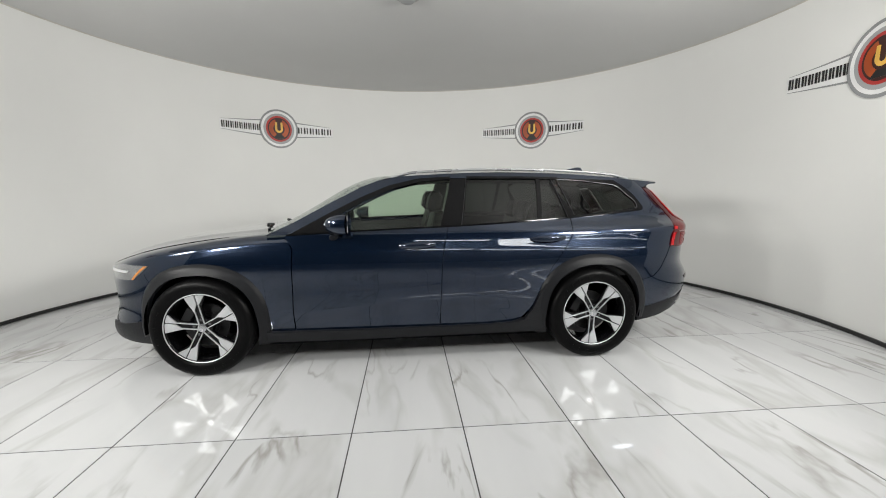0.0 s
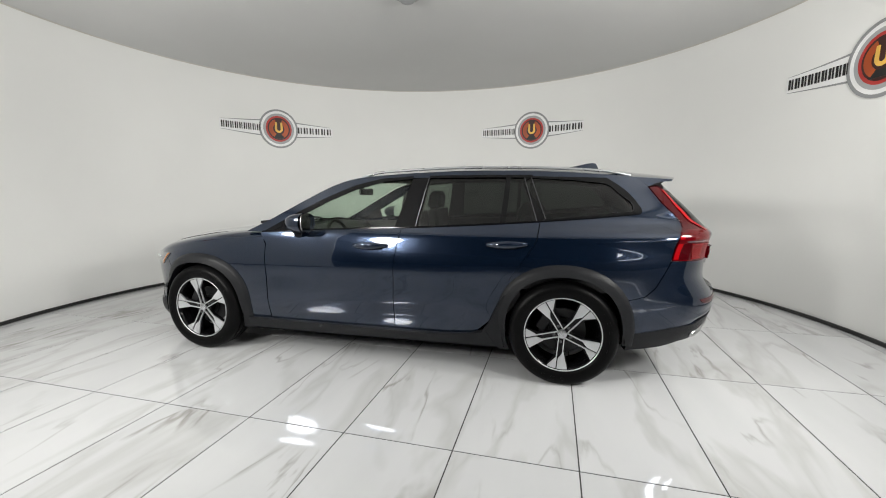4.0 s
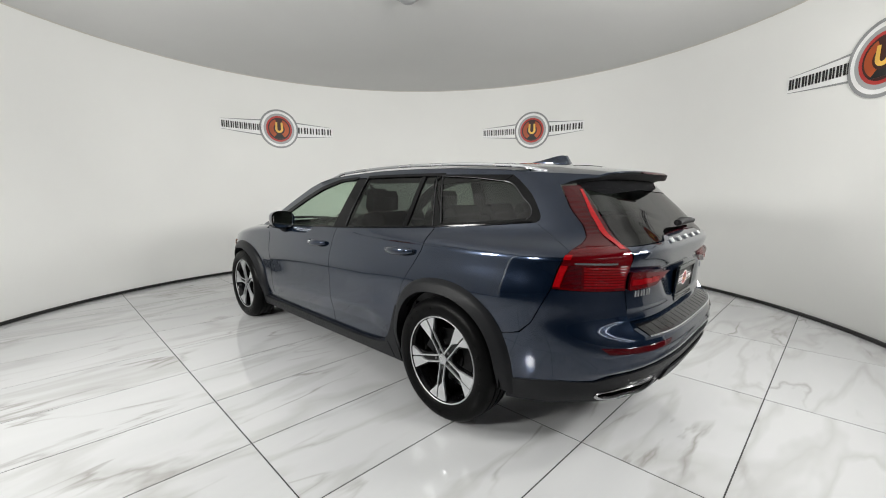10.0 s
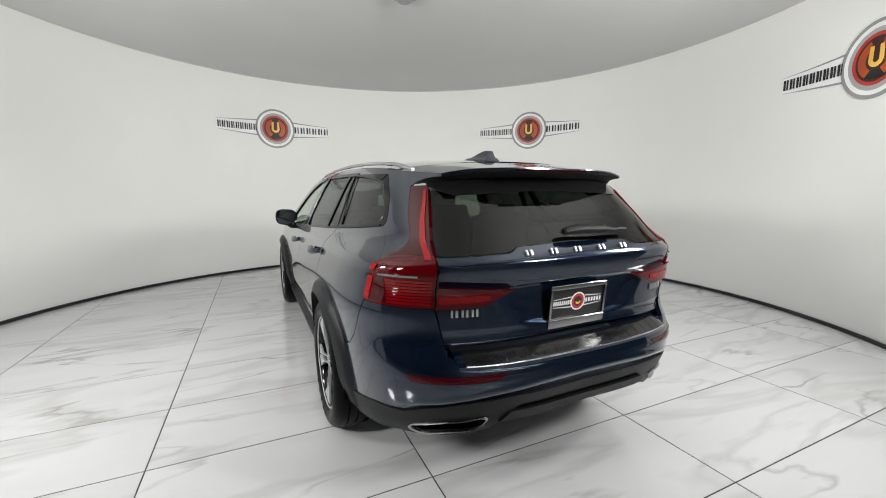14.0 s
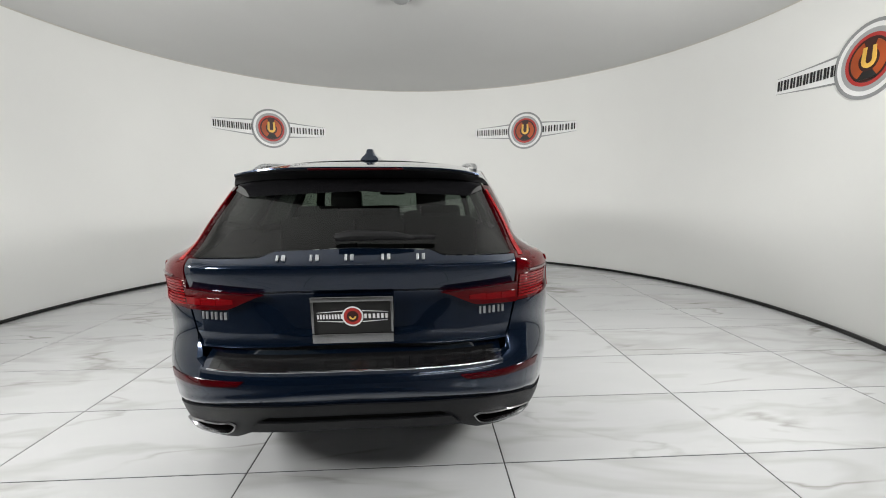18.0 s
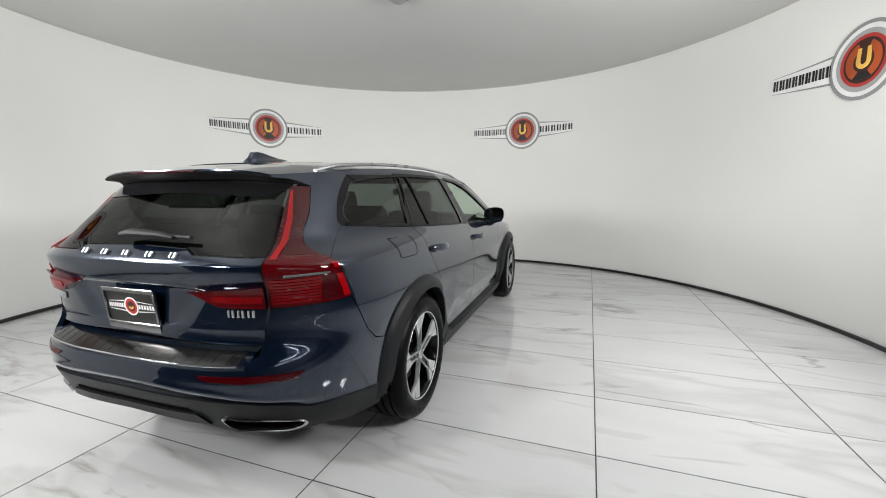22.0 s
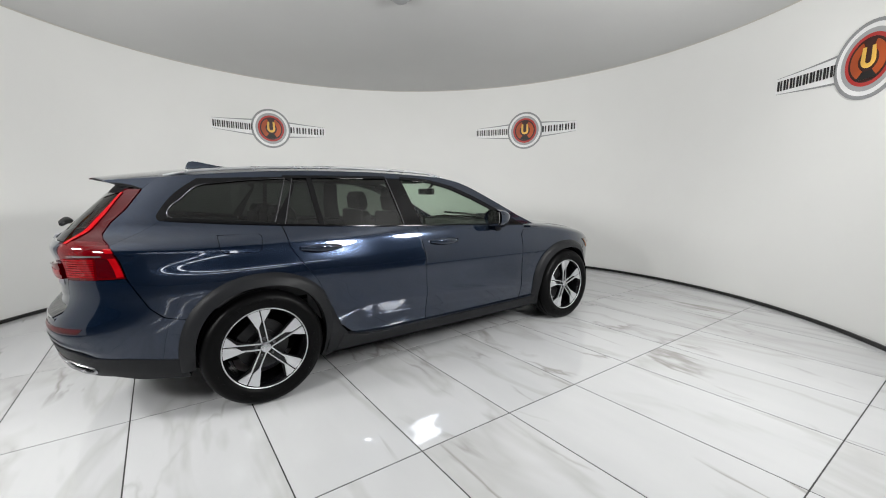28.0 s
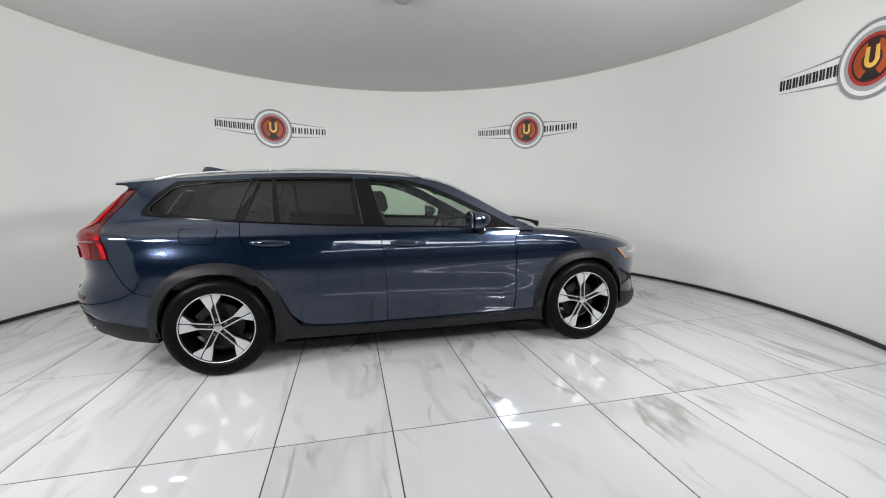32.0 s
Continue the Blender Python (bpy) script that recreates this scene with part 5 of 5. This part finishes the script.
    # no hollow here: a black strip laid on gives the slot its shade
    part("slot_shade", both([(0.345, 0.446, 0), (0, 0.450, 0)], [(0.320, 0.459, 0), (0, 0.463, 0)], nu=24, nv=3, off=0.0085, depth=0.004), UNDER, clad, "black strip for the shade in the lower bumper's slot")
    part("diffuser_lip", both([(0.405, 0.392, 0), (0, 0.405, 0)], [(0.360, 0.440, 0), (0, 0.444, 0)], nu=24, nv=5, off=0.016, depth=0.014), CLAD, clad, "charcoal lip below the slot")
    # shelf
    P = np.zeros((31, 6, 3))
    for i, y in enumerate(np.linspace(0.57, -0.57, 31)):
        xo = float(skin(tail(abs(y), 0.634))[0]) - 0.008
        for j in range(6):
            q = j / 5
            P[i, j] = (xo + q * 0.100, y, 0.635 + 0.050 * q)
    part("bumper_shelf", shell(P, 0.02, np.tile(np.array([0, 0, -1.0]), (31, 6, 1))), PAINT, bp)
    P = np.zeros((31, 4, 3))
    for i, y in enumerate(np.linspace(0.54, -0.54, 31)):
        xo = float(skin(tail(abs(y), 0.634))[0]) - 0.009
        for j in range(4):
            q = j / 3
            P[i, j] = (xo + 0.004 + q * 0.072, y, 0.6405 + 0.036 * q)
    guard = part("loading_guard", shell(P, 0.004, np.tile(np.array([0, 0, -1.0]), (31, 4, 1))), GUARD, bp, "black plastic loading guard")
    part("guard_edge", tube([(float(skin(tail(abs(y), 0.634))[0]) - 0.008, y, 0.639) for y in np.linspace(0.545, -0.545, 31)], 0.0034, 8), CHROME, guard, "bright metal edge")
    for k in range(18):
        y = 0.50 - 1.0 * k / 17
        xo = float(skin(tail(abs(y), 0.634))[0])
        part("rib", tube([(xo + 0.003, y, 0.6445), (xo + 0.060, y, 0.6730)], 0.0011, 6), PILLAR, guard)
    for s in (1, -1):
        part("reflector", mirrored(sheet([(0.722, 0.573, 0), (0.56, 0.575, 0), (0.42, 0.586, 0)], [(0.742, 0.598, 0), (0.56, 0.600, 0), (0.395, 0.604, 0)], nu=14, nv=4, off=0.006, depth=0.02), s), DARKRED, bp, "dark red bumper reflector")
        # exhaust trim: a slanted ring round a deep black mouth
        n, mid = len(pipe), np.array((0.588, 0.384))
        rings = []
        for inset, lift in ((-0.003, 0.002), (-0.003, 0.012), (0.001, 0.016), (0.005, 0.013), (0.006, 0.0), (0.008, -0.11)):
            ring = []
            for q in pipe:
                e = q - mid
                q = mid + e * np.array((1 - inset / 0.12, 1 - inset / 0.034))
                p = skin(tail(q[0], q[1]), min(lift, 0.016)) if lift > -0.05 else skin(tail(q[0], q[1])) + np.array((-lift, 0, 0.01))
                ring.append((p[0], s * p[1], p[2]))
            rings.append(ring)
        tip = part("exhaust_tip", (sum(rings[:5], []), gridfaces(5, n, wrap_v=True)), EXHAUST, car, "bright slanted exhaust trim")
        part("exhaust_mouth", (rings[4] + rings[5], gridfaces(2, n, wrap_v=True) + [tuple(range(n, 2 * n))]), UNDER, tip, "black exhaust mouth")
    # fuel flap on the right flank
    o = sheet([(-1.635, 0.945), (-1.415, 0.940)], [(-1.645, 1.046), (-1.405, 1.040)], nu=24, nv=24, off=0.0012, depth=0.010)
    flap = part("fuel_flap", mirrored(o, -1), PAINT, car, "fuel filler flap")
    # the seam's shade is drawn as a thin black bead on the skin
    rim = [(-1.630, 1.047), (-1.643, 1.036), (-1.636, 0.962), (-1.618, 0.945), (-1.435, 0.940), (-1.418, 0.955), (-1.407, 1.028), (-1.420, 1.041)]
    part("flap_gap_shade", mirrored(ribbon(rim, 0.0030, 0.0014, n=120), -1), UNDER, flap, "black bead for the shaded gap round the flap")

    # ---- the dark inside
    inside = []
    for x0, x1, h, z0, z1 in ((-2.20, -1.85, 0.55, 0.30, 0.60), (-1.85, -1.03, 0.58, 0.20, 0.62), (-1.03, 1.03, 0.78, 0.17, 0.36), (1.03, 1.86, 0.58, 0.20, 0.88), (1.86, 2.20, 0.52, 0.22, 0.70)):
        inside.append(box(x0, x1, -h, h, z0, z1))
    part("underbody", join(*inside), UNDER, car, "black underbody and wheel wells", smooth=0)
    for s in (1, -1):
        for cx in (ARCH_F, ARCH_R):
            pts = arch_line(cx, 0.385, 0.378, -6, 186, 30)
            v = [(x, s * y, max(z, 0.18)) for y in (0.58, 0.885) for x, z in pts]
            part("wheel_well", (v, gridfaces(2, 30)), UNDER, car)
        # inner door cards
        part("door_card", mirrored(sheet([(-1.0, 0.36), (0.78, 0.36)], [(-1.25, 1.070), (-0.3, 1.026), (0.80, 0.975)], nu=30, nv=8, off=-0.055, depth=0.0), s), CABIN, car, "dark inner door panel")
        part("cargo_side", mirrored(sheet([(-2.15, 0.62), (-1.05, 0.62)], [(-2.15, 1.06), (-1.85, 1.135), (-1.27, 1.085)], nu=16, nv=6, off=-0.06, depth=0.0), s), CABIN, car)
        part("pillar_lining", mirrored(join(sheet([(-0.42, 1.04), (-0.25, 1.035)], [(-0.475, 1.395), (-0.345, 1.39)], nu=4, nv=8, off=-0.03, depth=0.0), sheet([(-1.32, 1.10), (-1.25, 1.085)], [(-1.21, 1.39), (-1.15, 1.39)], nu=4, nv=8, off=-0.03, depth=0.0)), s), CABIN, car)
    build_cabin(car)


def plate_emblem(parent, bend):
    for s in (-1, 1):
        for e in (-1, 1):
            part("plate_line", ([bend(p[0], p[1], p[2]) for p in strip_between([(s * 0.036, e * 0.024), (s * 0.132, e * 0.017)], [(s * 0.036, e * 0.020), (s * 0.132, e * 0.0155)], 0.004, 4)[0]], strip_between([(0, 0), (1, 0)], [(0, 1), (1, 1)], 0.004, 4)[1]), WHITEV, parent, smooth=0)
        n, x0, x1 = (9, 0.036, 0.134) if s < 0 else (6, 0.040, 0.134)
        for k in range(n):
            c = s * (x0 + (x1 - x0) * (k + 0.5) / n)
            w = (x1 - x0) / n * 0.6
            vf = strip_between([(c - w / 2, -0.009), (c + w / 2, -0.009)], [(c - w / 2, 0.009), (c + w / 2, 0.009)], 0.006, 2)
            part("plate_letter_bar", ([bend(*p) for p in vf[0]], vf[1]), WHITEV, parent, smooth=0)
    for nm, r0, r1, h, mat in (("plate_ring", 0.034, 0.040, 0.008, WHITEV), ("plate_disc", 0.0005, 0.0335, 0.006, REDV), ("plate_disc_core", 0.0005, 0.022, 0.010, BROWNV)):
        vf = disc(r0, r1, h, 32)
        part(nm, ([bend(*p) for p in vf[0]], vf[1]), mat, parent, smooth=0)
    vf = disc(0.007, 0.013, 0.016, 16, 180, 360)
    part("plate_mark", ([bend(*p) for p in vf[0]], vf[1]), YELLOWV, parent, smooth=0)


def build_cabin(car):
    """Seats, dashboard and wheel, dim behind the glass."""
    def cushion(pts_front, pts_back, half, r):
        """A padded slab: a side outline swept across, pulled in at the ends."""
        prof = pts_front + pts_back
        n = len(prof)
        cx, cz = sum(p[0] for p in prof) / n, sum(p[1] for p in prof) / n
        v = []
        for q, k in ((-1, 0.80), (-0.93, 0.94), (-0.75, 1.0), (0.75, 1.0), (0.93, 0.94), (1, 0.80)):
            for x, z in prof:
                v.append((cx + (x - cx) * k, half * q, cz + (z - cz) * k))
        return v, gridfaces(6, n, wrap_v=True) + [tuple(range(n))[::-1], tuple(range(5 * n, 6 * n))]

    for x, ys, half in ((0.05, (0.37, -0.37), 0.25), (-0.86, (0.40, -0.40, 0.0), 0.25)):
        for y in ys:
            hf = 0.16 if y == 0.0 else half
            seat = part("seat", moved(cushion([(-0.25, 0.42), (0.22, 0.44), (0.28, 0.50), (0.26, 0.56)], [(0.0, 0.56), (-0.25, 0.54)], hf, 0), Matrix.Translation((x, y, 0))), LEATHER, car, "dark leather seat")
            part("seat_back", moved(cushion([(-0.20, 0.50), (-0.12, 0.52), (-0.16, 0.75), (-0.24, 0.98), (-0.28, 1.12)], [(-0.36, 1.13), (-0.37, 1.0), (-0.30, 0.75)], hf * 0.98, 0), Matrix.Translation((x, y, 0))), LEATHER, seat)
            part("headrest", moved(cushion([(-0.26, 1.12), (-0.23, 1.16), (-0.25, 1.26), (-0.28, 1.30)], [(-0.33, 1.30), (-0.36, 1.25), (-0.345, 1.14)], 0.13, 0), Matrix.Translation((x, y, 0 if x > 0 else -0.10))), LEATHER, seat, "dark head restraint")
            for e in (-0.05, 0.05):
                part("headrest_post", tube([(x - 0.31, y + e, 1.08), (x - 0.305, y + e, 1.16)], 0.007, 8), STEEL, seat)
    dash = part("dashboard", moved(cushion([(0.62, 0.55), (0.60, 0.80), (0.62, 0.93), (0.72, 0.985)], [(0.98, 0.985), (1.0, 0.90), (0.9, 0.55)], 0.76, 0), Matrix()), CABIN, car, "dark dashboard")
    sw = []
    for k in range(33):
        a = 2 * math.pi * k / 32
        sw.append((0.43 + 0.06 * math.sin(a), 0.37 + 0.185 * math.cos(a), 0.87 + 0.175 * math.sin(a)))
    st = part("steering_wheel", tube(sw, 0.016, 8), LEATHER, car, "dark leather steering wheel")
    part("wheel_hub", join(box(0.42, 0.50, 0.30, 0.44, 0.82, 0.91, 0.02), tube([(0.44, 0.20, 0.88), (0.45, 0.54, 0.88)], 0.02, 8, 0.5), tube([(0.45, 0.37, 0.87), (0.70, 0.37, 0.80)], 0.04, 10)), CABIN, st)
    part("centre_console", box(-0.35, 0.62, -0.13, 0.13, 0.36, 0.62, 0.03), CABIN, car, "dark centre console")
    rm = part("rear_view_mirror", box(0.33, 0.36, -0.13, 0.13, 1.265, 1.325, 0.012), MATTE, car, "black rear-view mirror")
    part("mirror_stem", tube([(0.36, 0, 1.30), (0.42, 0, 1.36)], 0.014, 8), MATTE, rm)
    part("cargo_floor", box(-2.22, -1.03, -0.58, 0.58, 0.60, 0.63), CABIN, car, "dark cargo floor")


def build_car():
    car = new("car")
    tagged(car, "dark blue estate car with charcoal cladding, parked on the tiled turntable", "car")
    for s in (1, -1):
        build_side(car, s)
    build_shell(car)
    for x, y in ((ARCH_F, 0.816), (ARCH_R, 0.808)):
        for s in (1, -1):
            wheel(car, x, s * y, s, {(1, 1): 64, (1, -1): 13, (-1, 1): 13, (-1, -1): 9}[(1 if x > 0 else -1, s)])
    return car


CAR = build_car()


def motions():
    """The turntable turns, and the car with it."""
    walk(FLOOR, [(t, pose(0, 0, 0, 0, 0, a)) for t, a in TURN])
    rows = []
    for t, a in TURN:
        c, s = math.cos(radians(a)), math.sin(radians(a))
        rows.append((t, pose(-(c * AXIS[0] - s * AXIS[1]), -(s * AXIS[0] + c * AXIS[1]), 0, 0, 0, a)))
    walk(CAR, rows)


motions()
